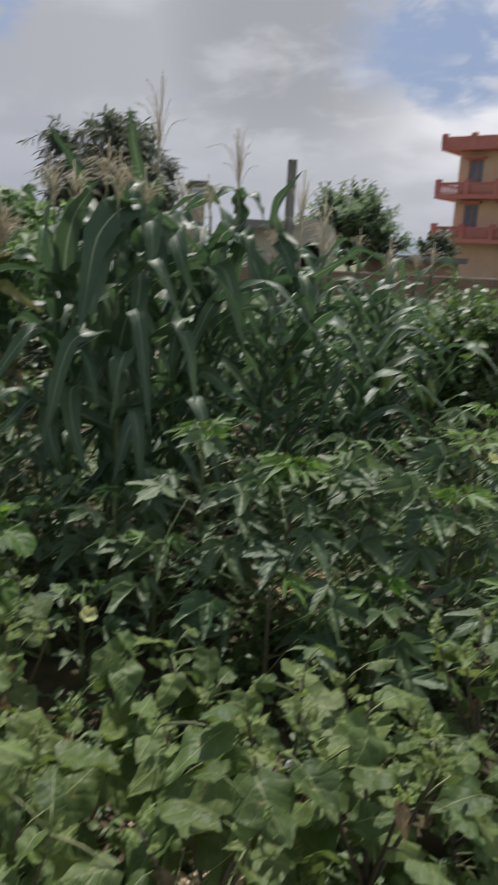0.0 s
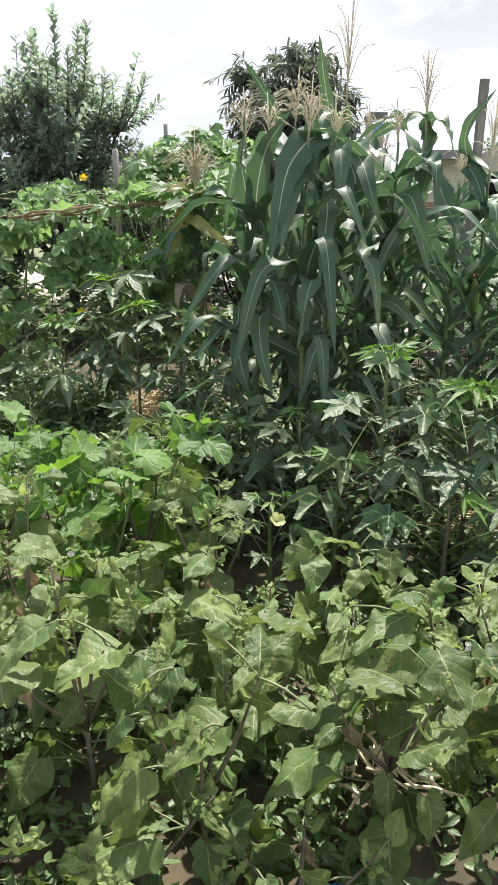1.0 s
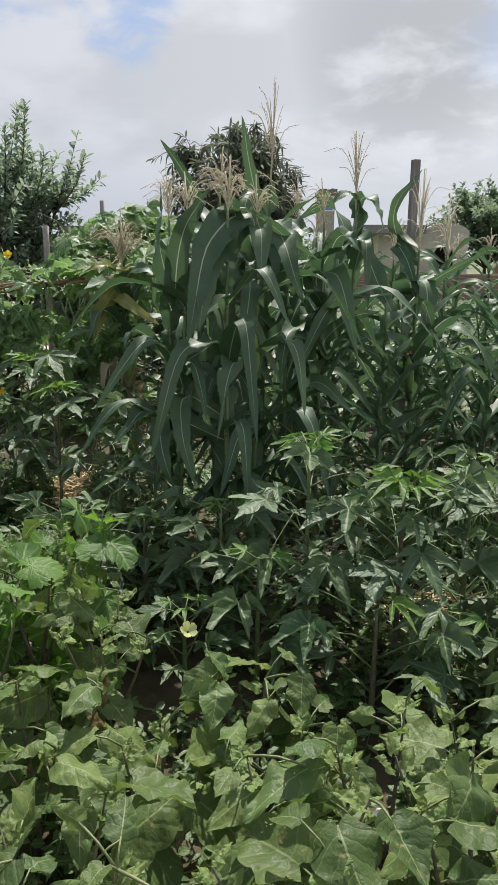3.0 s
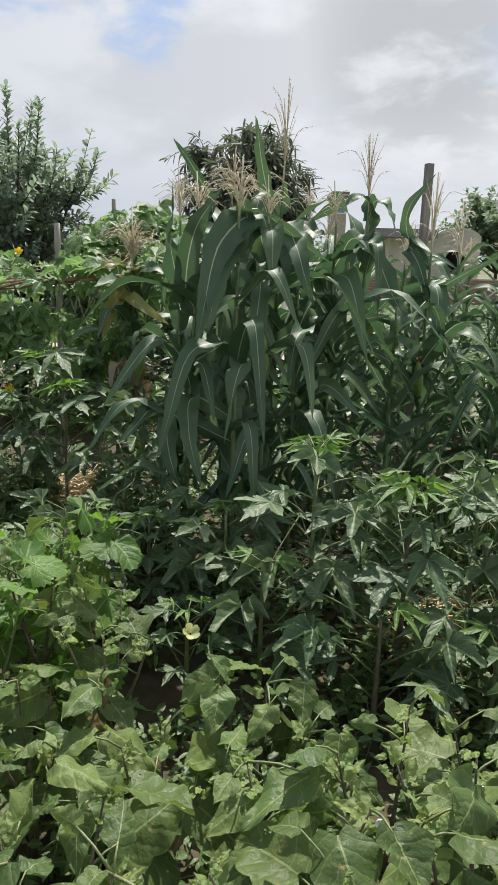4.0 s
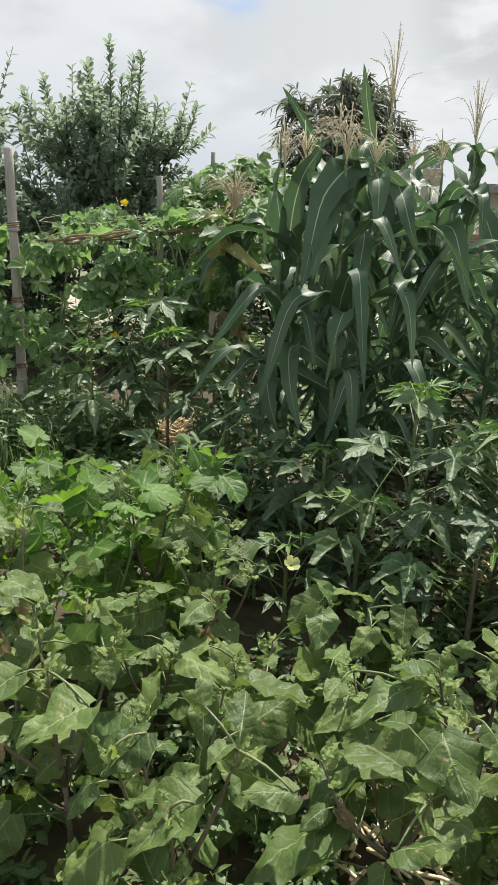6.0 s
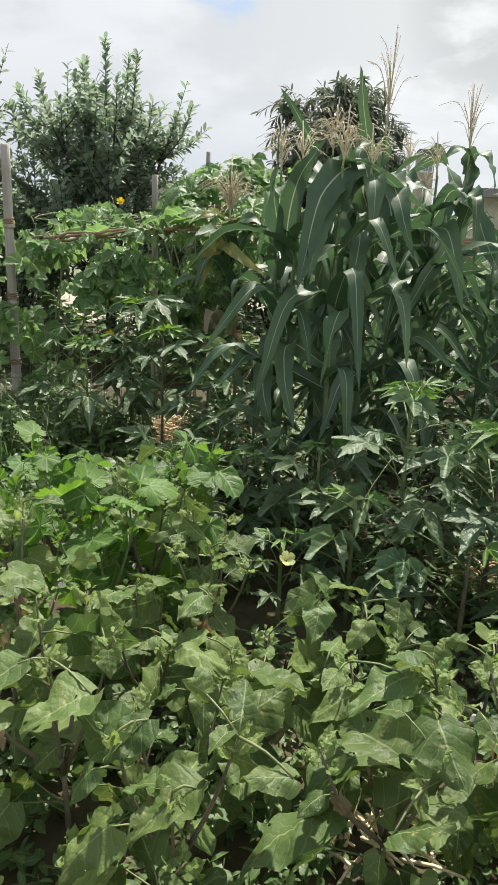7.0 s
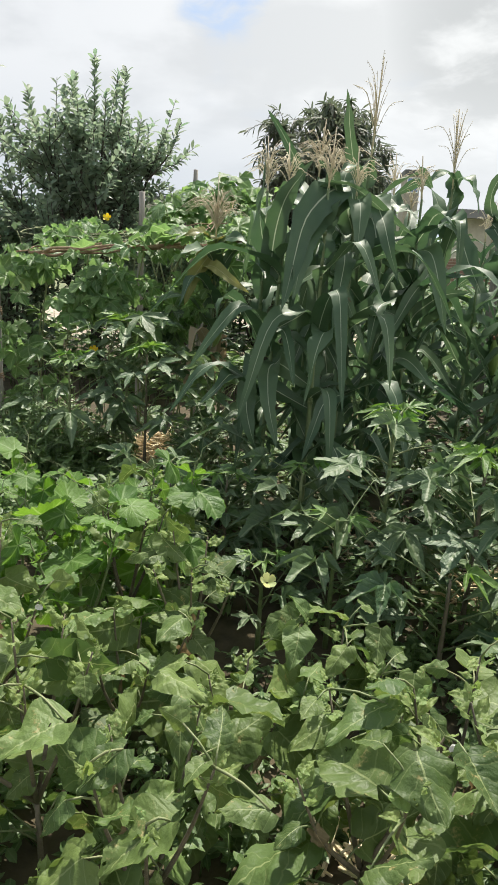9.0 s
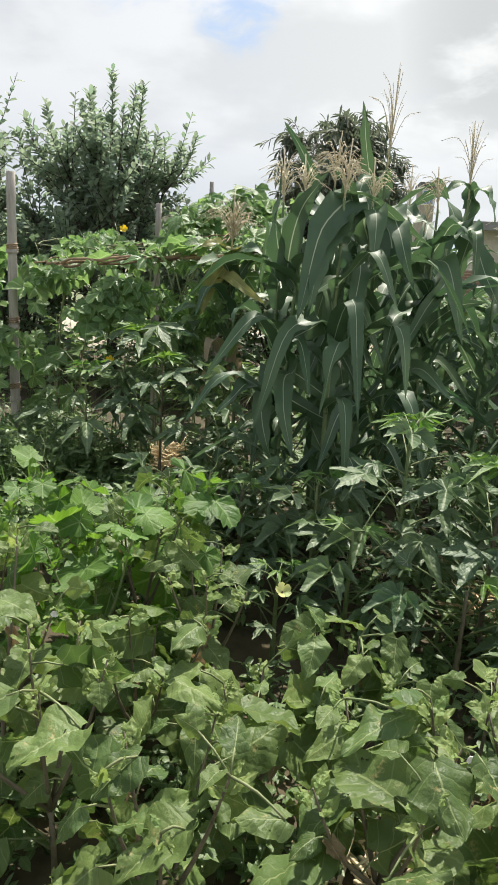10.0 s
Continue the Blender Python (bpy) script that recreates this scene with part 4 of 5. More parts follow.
def post(x, y, top, r, label, rnd, square=False, lean=(0, 0)):
    s = Soup()
    if square:
        s.box((-r, -r, -0.05), (r, r, top), Matrix.Translation((0, 0, 0)) @ Matrix.Rotation(0.3, 4, "Z"))
    else:
        line = [Vector((lean[0] * i / 12, lean[1] * i / 12, -0.05 + (top + 0.05) * i / 12)) for i in range(13)]
        s.tube(line, r * 1.08, r * 0.92, 10)
        for i in (3, 6, 9):
            s.tube([line[i] - Vector((0, 0, 0.012)), line[i], line[i] + Vector((0, 0, 0.012))], r * 1.25, r * 1.18, 10)
    root = thing("wooden_post", pose(x, y, 0), label, "post")
    part("pole", s.mesh("pole", WOOD, flat=square), root)
    return root


TR = random.Random(77)
left_post = post(-2.046, 4.2, 1.73, 0.029, "grey bamboo post bound with twine, holding the vine", TR)
for z in (0.45, 0.85, 1.28):
    s = Soup()
    for k in range(3):
        s.tube([(math.cos(a) * 0.034, math.sin(a) * 0.034, z + 0.012 * k + 0.004 * a) for a in [6.283 * q / 12 for q in range(13)]], 0.004, 0.004, 4)
    part("twine", s.mesh("twine", TWIG), left_post, "brown twine wound round the post")
post(-1.423, 5.2, 1.64, 0.022, "grey wooden trellis post among the vine leaves", TR)
post(-1.237, 6.2, 1.87, 0.019, "thin grey wooden post behind the vine", TR)
post(1.078, 5.42, 2.11, 0.024, "square weathered wooden post standing behind the maize", TR, True)
post(-0.95, 5.0, 1.3, 0.022, "grey wooden trellis post among the vine leaves", TR)


def twig_bundle(a, b, count, label, thick=0.0055):
    rnd = random.Random(5)
    root = thing("twig_pole", Matrix.Translation(a), label, "trellis pole", "trellis poles")
    d = Vector(b) - Vector(a)
    for k in range(count):
        off = Vector((0, rnd.uniform(-0.03, 0.03), rnd.uniform(-0.015, 0.015)))
        f0 = rnd.uniform(0, 0.6)
        f1 = min(1.05, f0 + rnd.uniform(0.35, 0.7))
        s = Soup()
        s.tube(bent_rod(d * f0 + off, d * f1 - off * 0.6 + Vector((0, 0, rnd.uniform(-0.02, 0.03))), 0, rnd, 0.026), thick, thick * 0.55, 5)
        part("twig", s.mesh("twig", TWIG), root)
    return root


twig_bundle((-1.86, 4.26, 1.222), (-0.52, 4.28, 1.357), 9, "long bundle of dry brown twigs tied as a trellis rail", 0.009)
twig_bundle((-2.05, 5.60, 1.27), (-0.60, 5.60, 1.52), 2, "dry brown twigs tied as a rear trellis rail")
twig_bundle((-1.95, 4.30, 1.22), (-1.60, 6.10, 1.30), 3, "dry brown twigs laid across the trellis")
twig_bundle((-0.95, 4.40, 1.30), (-0.85, 6.10, 1.65), 3, "dry brown twigs laid across the trellis")


def gourd_vine():
    rnd = random.Random(9)
    root = thing("gourd_vine", pose(0, 0, 0), "sprawling gourd vine with lobed green leaves over a trellis", "gourd vine")
    s = Soup()
    for k in range(16):
        x = rnd.uniform(-2.1, -0.6)
        y0 = rnd.uniform(4.4, 5.0)
        s.tube(spline([(x, y0, 0.0), (x + rnd.uniform(-0.1, 0.1), y0, 0.6), (x + rnd.uniform(-0.2, 0.2), y0, 1.25), (x + rnd.uniform(-0.4, 0.4), y0 + 0.5, 1.32), (x + rnd.uniform(-0.5, 0.5), y0 + 1.0, 1.36)], 12), 0.006, 0.003, 5)
    for k in range(14):
        # tendrils that hang or reach out
        p = Vector((rnd.uniform(-2.1, -0.6), rnd.uniform(4.4, 5.6), rnd.uniform(1.2, 1.5)))
        q = p + Vector((rnd.uniform(-0.3, 0.3), rnd.uniform(-0.2, 0.1), rnd.uniform(-0.4, 0.25)))
        s.tube(spline([p, p.lerp(q, 0.5) + Vector((0.03, 0, 0.05)), q], 6), 0.003, 0.0012, 4)
    part("vine_stem", s.mesh("vine_stem", STEM), root)
    singles, rest = [], Soup()
    for k in range(2300):
        x = rnd.uniform(-2.75, -0.5)
        f = rnd.random()
        # no roof leaves here, so that sun falls through onto the straw
        if abs(x + 1.08) < 0.24 and 4.85 < (y := rnd.uniform(4.35, 6.1)) < 5.9 and f < 0.5:
            continue
        if f < 0.5:          # roof of leaves over the rails
            y = rnd.uniform(4.35, 6.1)
            z = 1.22 + 0.05 * (x + 2.0) + (y - 4.5) * (0.06 if x < -1.35 else 0.22) + rnd.uniform(-0.06, 0.12)
            if noise.noise((x * 2.4, y * 2.4, 4)) < (0.20 if x < -1.4 else 0.08):
                continue
            nrm = Vector((rnd.uniform(-0.5, 0.5), rnd.uniform(-0.9, 0.1), 1))
        else:                # curtain in front
            z = rnd.uniform(0.60 if x > -1.7 else 0.45, 1.25)
            y = rnd.uniform(4.22, 4.75) - 0.42 * (1.25 - z) * (1.0 if x > -1.95 or x < -2.15 else 0.0)
            if noise.noise((x * 2.4, 7, z * 2.4)) < (0.0 if z > 1.0 else 0.16):
                continue
            nrm = Vector((rnd.uniform(-0.6, 0.6), -0.8, rnd.uniform(0.4, 1.6)))
        if f > 0.9:
            z = rnd.uniform(0.2, 0.7)
        if abs(x + 2.05) < 0.13 and y < 4.3:      # the bamboo post stands clear
            continue
        along = (z - 0.1) / 1.48     # leaves along the sun's line to the straw are left out to light it
        if abs(y - 4.36 - along) < 0.20 and abs(x + 1.09 - 0.1 * along) < 0.16:
            continue
        a = rnd.uniform(0, 6.283)
        ahead = Vector((math.cos(a), math.sin(a) * 0.5, rnd.uniform(-0.9, 0.1)))
        m = oriented((x, y, z), ahead, nrm, rnd.uniform(0.04, 0.09) if rnd.random() < 0.7 else rnd.uniform(0.09, 0.155))
        me = rnd.choice(GOURD_LEAVES)
        if k % 4 == 0 and x > -2.3:
            singles.append((me, m))
        else:
            vs = [m @ v.co for v in me.vertices]
            uv = [(0, 0)] * len(vs)
            lay = me.uv_layers[0].data
            for lp in me.loops:
                uv[lp.vertex_index] = tuple(lay[lp.index].uv)
            rest.add(vs, [tuple(p.vertices) for p in me.polygons], uv)
    for k in range(110):     # the vine's far end, heaped up round the thin post
        x = rnd.uniform(-1.5, -0.7)
        y, z = rnd.uniform(5.9, 6.4), 1.40 + rnd.random() * (0.18 + 0.32 * (1 - abs(x + 1.0) / 0.5))
        singles.insert(0, (rnd.choice(GOURD_LEAVES), oriented((x, y, z), Vector((rnd.uniform(-1, 1), rnd.uniform(-0.8, 0.2), rnd.uniform(-0.6, 0.3))), Vector((rnd.uniform(-0.5, 0.5), -0.5, 0.9)), rnd.uniform(0.08, 0.17))))
    for k in range(9):       # a few leaves across the foot of the bamboo post
        singles.insert(0, (rnd.choice(GOURD_LEAVES), oriented((-2.08 + rnd.uniform(-0.16, 0.10), 4.10, rnd.uniform(0.45, 0.85)), Vector((rnd.uniform(-1, 1), -0.4, rnd.uniform(-0.9, 0.0))),
                       Vector((rnd.uniform(-0.4, 0.4), -0.5, 0.9)), rnd.uniform(0.08, 0.14))))
    for k in range(60):      # broad leaves lapping over the front rail
        x = rnd.uniform(-1.75, -0.62)
        singles.insert(0, (rnd.choice(GOURD_LEAVES), oriented((x, rnd.uniform(4.14, 4.55), 1.23 + 0.1 * (x + 1.8) + rnd.uniform(-0.05, 0.11)), Vector((rnd.uniform(-1, 1), rnd.uniform(-0.8, 0.4), rnd.uniform(-0.5, 0.4))),
                       Vector((rnd.uniform(-0.4, 0.4), rnd.uniform(-0.6, 0.2), 1)), rnd.uniform(0.06, 0.13))))
    for k in range(330):     # fringe that hangs under the rail
        x, z = rnd.uniform(-2.35, -0.95), rnd.uniform(0.88, 1.20)
        if noise.noise((x * 3.1, 3, z * 3.1)) < -0.12 or abs(x + 1.09) < 0.14 or abs(x + 2.05) < 0.10:
            continue
        me, m = rnd.choice(GOURD_LEAVES), oriented((x, rnd.uniform(4.10, 4.30) - 0.2 * (1.2 - z), z), Vector((rnd.uniform(-1, 1), -0.3, rnd.uniform(-1.0, 0.2))), Vector((rnd.uniform(-0.6, 0.6), -0.5, rnd.uniform(0.5, 1.3))), rnd.uniform(0.04, 0.12))
        lay = me.uv_layers[0].data
        uv = {lp.vertex_index: tuple(lay[lp.index].uv) for lp in me.loops}
        rest.add([m @ v.co for v in me.vertices], [tuple(p.vertices) for p in me.polygons], [uv.get(i, (0, 0)) for i in range(len(me.vertices))])
    for me, m in singles[:295]:
        part("leaf", me, root, "", m)
    part("foliage", rest.mesh("foliage", GOURD), root, "", None, "stuff")
    for p in ((-1.461, 4.50, 1.447), (-1.58, 4.42, 1.27), (-1.38, 4.0, 0.72)):
        flower(root, Vector(p), (0.1, -0.8, 0.5), GOURD_PETALS, GOURD_HEART)
    return root


gourd_vine()

# ---- trees ----


def leaf_bits(soup, rnd, p, ahead, ln, w, fold=0.12):
    """One small oval leaf, folded along its midrib."""
    x = Vector(ahead).normalized()
    y = x.cross(Vector((rnd.uniform(-0.6, 0.6), rnd.uniform(-0.6, 0.6), 1))).normalized()
    z = x.cross(y)
    m1, m2 = p + x * ln * 0.3, p + x * ln * 0.7 - Vector((0, 0, ln * 0.04))
    up = z * (fold * w)
    soup.add([p, m1 + y * w * 0.46 - up, m1, m1 - y * w * 0.46 - up, m2 + y * w * 0.42 - up, m2, m2 - y * w * 0.42 - up, p + x * ln - Vector((0, 0, ln * 0.12))],
             [(0, 1, 2), (0, 2, 3), (1, 4, 5, 2), (2, 5, 6, 3), (4, 7, 5), (5, 7, 6)],
             [(0, 0.5), (0.3, 0.96), (0.3, 0.5), (0.3, 0.04), (0.7, 0.92), (0.7, 0.5), (0.7, 0.08), (1, 0.5)])


def shoot_tree(x, y, height, spread, base, shoots, seed, leaf, mat, label, category="tree", up=0.8, per=22, droop=0.0, name="tree", length=0.55, limbs_n=14, skirt=0.25, spires=0, arms=()):
    """A many-stemmed tree: trunk and limbs, and shoots set with leaves along their ends, over an uneven dome."""
    rnd = random.Random(seed)
    root = thing(name, pose(x, y, 0), label, category)
    wood, crown = Soup(), Soup()
    fork = Vector((0, 0, base))
    wood.tube([(0, 0, -0.1), (0.03, 0.02, base * 0.5), fork], 0.07 * height / 3, 0.05 * height / 3, 9)
    limbs = []
    for k in range(limbs_n):
        a = k * 2.4 + rnd.uniform(-0.3, 0.3)
        f = (k + 0.5) / limbs_n                       # 0 upright in the middle, 1 at the skirt
        out = spread * math.sqrt(f) * rnd.uniform(0.6, 0.8)
        rise = (height - base - length * 0.6) * (1 - (1 - skirt) * f ** 1.6) * rnd.uniform(0.8, 1.0)
        e = fork + Vector((math.cos(a) * out, math.sin(a) * out, max(0.1, rise)))
        line = spline([fork, fork.lerp(e, 0.5) + Vector((math.cos(a) * 0.06, math.sin(a) * 0.06, -0.04)), e], 8)
        wood.tube(line, 0.030 * height / 3, 0.010, 6)
        limbs.append(line)
    for k in range(shoots):
        line = limbs[k % limbs_n]
        p = line[min(8, 3 + int(rnd.random() ** 0.6 * 6))]
        a = rnd.uniform(0, 6.283)
        tall = k >= shoots - spires
        if tall:
            p = line[7]
        ln = rnd.uniform(0.45, 1.1) * length * (1.6 if tall else 1)
        d = Vector((math.cos(a), math.sin(a), 0)) * rnd.uniform(0.2, 1.1) + Vector((0, 0, up * rnd.uniform(0.2, 1.2)))
        d += Vector((p.x, p.y, 0)) * (0.5 / max(0.3, spread))
        d.normalize()
        if tall:
            d = (Vector((p.x, p.y, 0)) * (0.55 / spread) + Vector((rnd.uniform(-0.2, 0.2), rnd.uniform(-0.2, 0.2), 1))).normalized()
        q = p + d * ln
        mid = p.lerp(q, 0.55) + Vector((0, 0, -0.05 * ln + droop * 0.15))
        q = q + Vector((0, 0, -droop * ln))
        pts = spline([p, mid, q], 8)
        wood.tube(pts, 0.006, 0.0025, 4)
        for j in range(per):
            s = 0.10 + 0.90 * j / per
            i = min(7, int(s * 8))
            c = pts[i].lerp(pts[i + 1], s * 8 - i)
            t = (pts[i + 1] - pts[i]).normalized()
            b = j * 2.4 + rnd.uniform(-0.5, 0.5)
            side = Matrix.Rotation(b, 3, t) @ t.orthogonal().normalized()
            leaf_bits(crown, rnd, c, side * 0.8 + t * rnd.uniform(0.3, 0.9) - Vector((0, 0, droop * 1.6)), leaf[0] * rnd.uniform(0.7, 1.15), leaf[1] * rnd.uniform(0.8, 1.1))
    for tx, ty, tz, ln in arms:                      # long shoots that stand clear of the dome
        q = Vector((tx - x, ty - y, tz))
        low_end = Vector((q.x * 0.62, q.y * 0.6, q.z - ln))
        pts = spline([low_end, low_end.lerp(q, 0.55) + Vector((q.x, q.y, 0)) * 0.06 - Vector((0, 0, 0.02)), q], 8)
        wood.tube(pts, 0.011, 0.003, 5)
        many = int(ln * 62)
        for j in range(many):
            s = 0.15 + 0.85 * j / many
            i = min(7, int(s * 8))
            c = pts[i].lerp(pts[i + 1], s * 8 - i)
            t = (pts[i + 1] - pts[i]).normalized()
            side = Matrix.Rotation(j * 2.4 + rnd.uniform(-0.5, 0.5), 3, t) @ t.orthogonal().normalized()
            leaf_bits(crown, rnd, c, side * 0.8 + t * rnd.uniform(0.5, 1.1), leaf[0] * rnd.uniform(0.75, 1.25), leaf[1] * rnd.uniform(0.85, 1.15))
    part("trunk", wood.mesh("trunk", BARK), root)
    part("crown", crown.mesh("crown", mat), root, "", None, "stuff")
    return root


CITRUS_ARMS = [(-2.71, 7.5, 2.75, 0.7), (-2.46, 7.4, 2.92, 0.9), (-2.13, 7.3, 2.77, 0.8), (-2.32, 7.7, 2.84, 0.7), (-1.62, 7.4, 2.36, 0.55), (-1.95, 7.2, 2.36, 0.55), (-1.80, 7.6, 2.28, 0.5),
               (-3.13, 7.4, 2.60, 0.7), (-3.24, 7.2, 2.44, 0.6), (-2.90, 7.8, 2.66, 0.6), (-2.58, 7.1, 2.64, 0.6), (-2.23, 7.0, 2.54, 0.6), (-3.48, 7.5, 2.35, 0.5)]
shoot_tree(-2.50, 7.5, 2.76, 1.20, 0.55, 430, 31, (0.098, 0.044), CITRUS, "bushy citrus tree with upright leafy shoots", up=0.9, per=24, spires=14, skirt=0.22, limbs_n=18, arms=CITRUS_ARMS)
shoot_tree(-3.98, 7.2, 2.75, 0.85, 0.7, 200, 32, (0.112, 0.050), CITRUS, "bushy citrus tree with upright leafy shoots", up=1.0, per=20, spires=16)
shoot_tree(-0.25, 9.0, 3.0, 1.15, 0.8, 620, 33, (0.14, 0.034), MANGO, "dark tree with long drooping narrow leaves", up=0.8, per=18, droop=0.30, length=0.5)
shoot_tree(10.4, 35.0, 4.8, 3.1, 1.0, 560, 34, (0.26, 0.15), BROAD, "round bushy tree with soft green leaves behind the house", up=0.7, per=16, length=1.2)
shoot_tree(-1.45, 7.0, 1.80, 0.55, 0.4, 130, 35, (0.09, 0.05), BROAD, "low green shrub behind the trellis", up=0.7, per=14, length=0.4)
shoot_tree(-0.9, 10.5, 2.0, 0.9, 0.4, 160, 36, (0.10, 0.05), BROAD, "low green shrub behind the trellis", up=0.6, per=14, length=0.5)
for k in (0, 1, 2, 3, 5, 7):
    shoot_tree(-5.0 + 0.62 * k, 6.7 + 0.5 * (k % 3), 1.15 + 0.15 * (k % 4), 0.5, 0.15, 130, 70 + k, (0.09, 0.05), BROAD if k % 2 else CITRUS, "rank green shrub growing behind the trellis", "shrub", up=0.7, per=14, length=0.42, name="shrub")
shoot_tree(2.35, 4.75, 1.35, 0.6, 0.2, 200, 37, (0.075, 0.05), WEED, "dense green bush of small leaves at the plot's edge", "bush", up=0.6, per=12, length=0.35, name="bush")
shoot_tree(2.75, 5.6, 1.40, 0.6, 0.2, 160, 39, (0.075, 0.05), WEED, "dense green bush of small leaves at the plot's edge", "bush", up=0.6, per=12, length=0.35, name="bush")
shoot_tree(17.2, 41.0, 3.4, 1.2, 0.6, 90, 38, (0.30, 0.17), MANGO, "dark round tree beside the red building", up=0.5, per=12, length=1.0)

# ---- buildings ----


def red_building():
    root = thing("apartment_building", Matrix.Translation((21.9, 52.5, 0)) @ Matrix.Rotation(radians(-48), 4, "Z"), "peach three-storey house with red balconies and red roof parapet", "building")
    wid, dep = 9.0, 8.0      # front runs along +x, the house lies behind at +y
    levels = ((0.0, 2.70), (3.00, 5.60), (5.90, 8.75))
    for n, (z0, z1) in enumerate(levels):
        s = Soup()
        # front wall with its window openings left free
        holes = [(1.9 + 2.6 * k, 1.9 + 2.6 * k + 1.05) for k in range(3)] if n else []
        lo, hi = z0 + 0.75, z0 + 2.3
        x = 1.2
        for a, b in holes:
            s.box((x, 0, z0), (a, 0.25, z1))
            s.box((a, 0, z0), (b, 0.25, lo))
            s.box((a, 0, hi), (b, 0.25, z1))
            x = b
        s.box((x, 0, z0), (wid, 0.25, z1))
        s.box((1.2, 0.25, z0), (1.45, dep, z1))
        s.box((wid - 0.25, 0.25, z0), (wid, dep, z1))
        s.box((1.45, dep - 0.25, z0), (wid - 0.25, dep, z1))
        part("wall", s.mesh("wall", ORANGE, True), root)
        for a, b in holes if n else ():
            w = Soup()
            for c in (a, (a + b) / 2 - 0.03, b - 0.06):
                w.box((c, 0.10, lo), (c + 0.06, 0.18, hi))
            w.box((a, 0.10, hi - 0.06), (b, 0.18, hi))
            win = part("window", w.mesh("window", RED, True), root, "window with a red frame under a red hood")
            g = Soup()
            g.box((a, 0.13, lo), (b, 0.15, hi))
            part("pane", g.mesh("pane", GLASS, True), win)
            h = Soup()
            h.box((a - 0.2, -0.45, hi + 0.05), (b + 0.2, -0.003, hi + 0.22))
            part("hood", h.mesh("hood", RED, True), win)
    for z, out in ((2.70, 1.1), (5.60, 1.1), (8.75, 1.0)):
        s = Soup()
        s.box((1.2 - out, -out, z), (wid + 0.3, dep, z + 0.3))
        part("floor_slab", s.mesh("floor_slab", RED, True), root)
        rail, up = Soup(), 0.72 if z > 8 else 0.92
        rail.box((1.2 - out, -out, z + up), (wid + 0.3, -out + 0.14, z + up + 0.14))
        rail.box((1.2 - out, -out + 0.14, z + up), (1.34 - out, dep, z + up + 0.14))
        if z > 8:
            rail.box((1.2 - out, -out, z + 0.3), (wid + 0.3, -out + 0.10, z + up))
            rail.box((1.2 - out, -out + 0.1, z + 0.3), (1.30 - out, dep, z + up))
        part("handrail", rail.mesh("handrail", RED, True), root)
        if z < 8:
            for k in range(34):
                b = Soup()
                cx = 1.27 - out + k * 0.26
                b.tube([(cx, -out + 0.07, z + 0.29), (cx, -out + 0.07, z + 0.5), (cx, -out + 0.07, z + 0.75), (cx, -out + 0.07, z + 0.93)], 0.10, 0.08, 6)
                part("baluster", b.mesh("baluster", RED), root)
        for k in range(4):
            b = Soup()
            cx = 1.2 - out + k * 2.1
            b.box((cx - 0.02, -out - 0.02, z + 0.3), (cx + 0.34, -out + 0.3, z + up + 0.34))
            part("pier", b.mesh("pier", RED, True), root)


red_building()


def arch_house():
    root = thing("house", pose(4.4, 28.0, 0, 0, 0, -6), "low cream plastered house with an arched window and grey flat roof", "house")
    s = Soup()
    x0, x1, top = 0.0, 3.2, 2.25
    ax, ar, az0, az1 = 2.35, 0.36, 0.95, 1.50
    s.box((x0, 0, 0), (ax - ar, 0.25, top))
    s.box((ax + ar, 0, 0), (x1, 0.25, top))
    s.box((ax - ar, 0, 0), (ax + ar, 0.25, az0))
    n = 10
    for k in range(n):
        a0, a1 = math.pi * k / n, math.pi * (k + 1) / n
        xa, xb = ax + ar * math.cos(a1), ax + ar * math.cos(a0)
        za, zb = az1 + ar * math.sin(a1), az1 + ar * math.sin(a0)
        vs = [(xa, 0, za), (xb, 0, zb), (xb, 0, top), (xa, 0, top), (xa, 0.25, za), (xb, 0.25, zb), (xb, 0.25, top), (xa, 0.25, top)]
        s.add(vs, [(0, 1, 2, 3), (4, 7, 6, 5), (0, 4, 5, 1)])
    s.box((x0, 0.25, 0), (x0 + 0.25, 6, top))
    s.box((x1 - 0.25, 0.25, 0), (x1, 6, top))
    s.box((x0 + 0.25, 5.75, 0), (x1 - 0.25, 6, top))
    part("wall", s.mesh("wall", CREAM, True), root)
    g = Soup()
    n = 12
    for k in range(n):
        xa, xb = 1.62 + (x1 - 1.62) * k / n, 1.62 + (x1 - 1.62) * (k + 1) / n
        za, zb = (top + 0.10 + 0.30 * math.sin(math.pi * j / n) ** 0.6 for j in (k, k + 1))
        vs = [(xa, 0, top), (xb, 0, top), (xb, 0, zb), (xa, 0, za), (xa, 0.25, top), (xb, 0.25, top), (xb, 0.25, zb), (xa, 0.25, za)]
        g.add(vs, [(0, 1, 2, 3), (4, 7, 6, 5), (3, 2, 6, 7)] + ([(0, 3, 7, 4)] if k == 0 else []) + ([(1, 5, 6, 2)] if k == n - 1 else []))
    part("parapet", g.mesh("parapet", CREAM, True), root, "rounded plastered parapet")
    r = Soup()
    r.box((-0.6, -0.8, top), (1.6, 6.3, top + 0.28))
    r.box((1.6, 0.26, top), (x1, 6.0, top + 0.06))
    part("roof", r.mesh("roof", CONCRETE, True), root, "grey concrete flat roof")
    # added dark board behind the arch: the room's shade as a colour
    d = Soup()
    d.box((0.3, 1.2, 0.0), (x1 - 0.3, 1.3, top - 0.02))
    part("inner_wall", d.mesh("inner_wall", ROOM_SHADE, True), root)


arch_house()


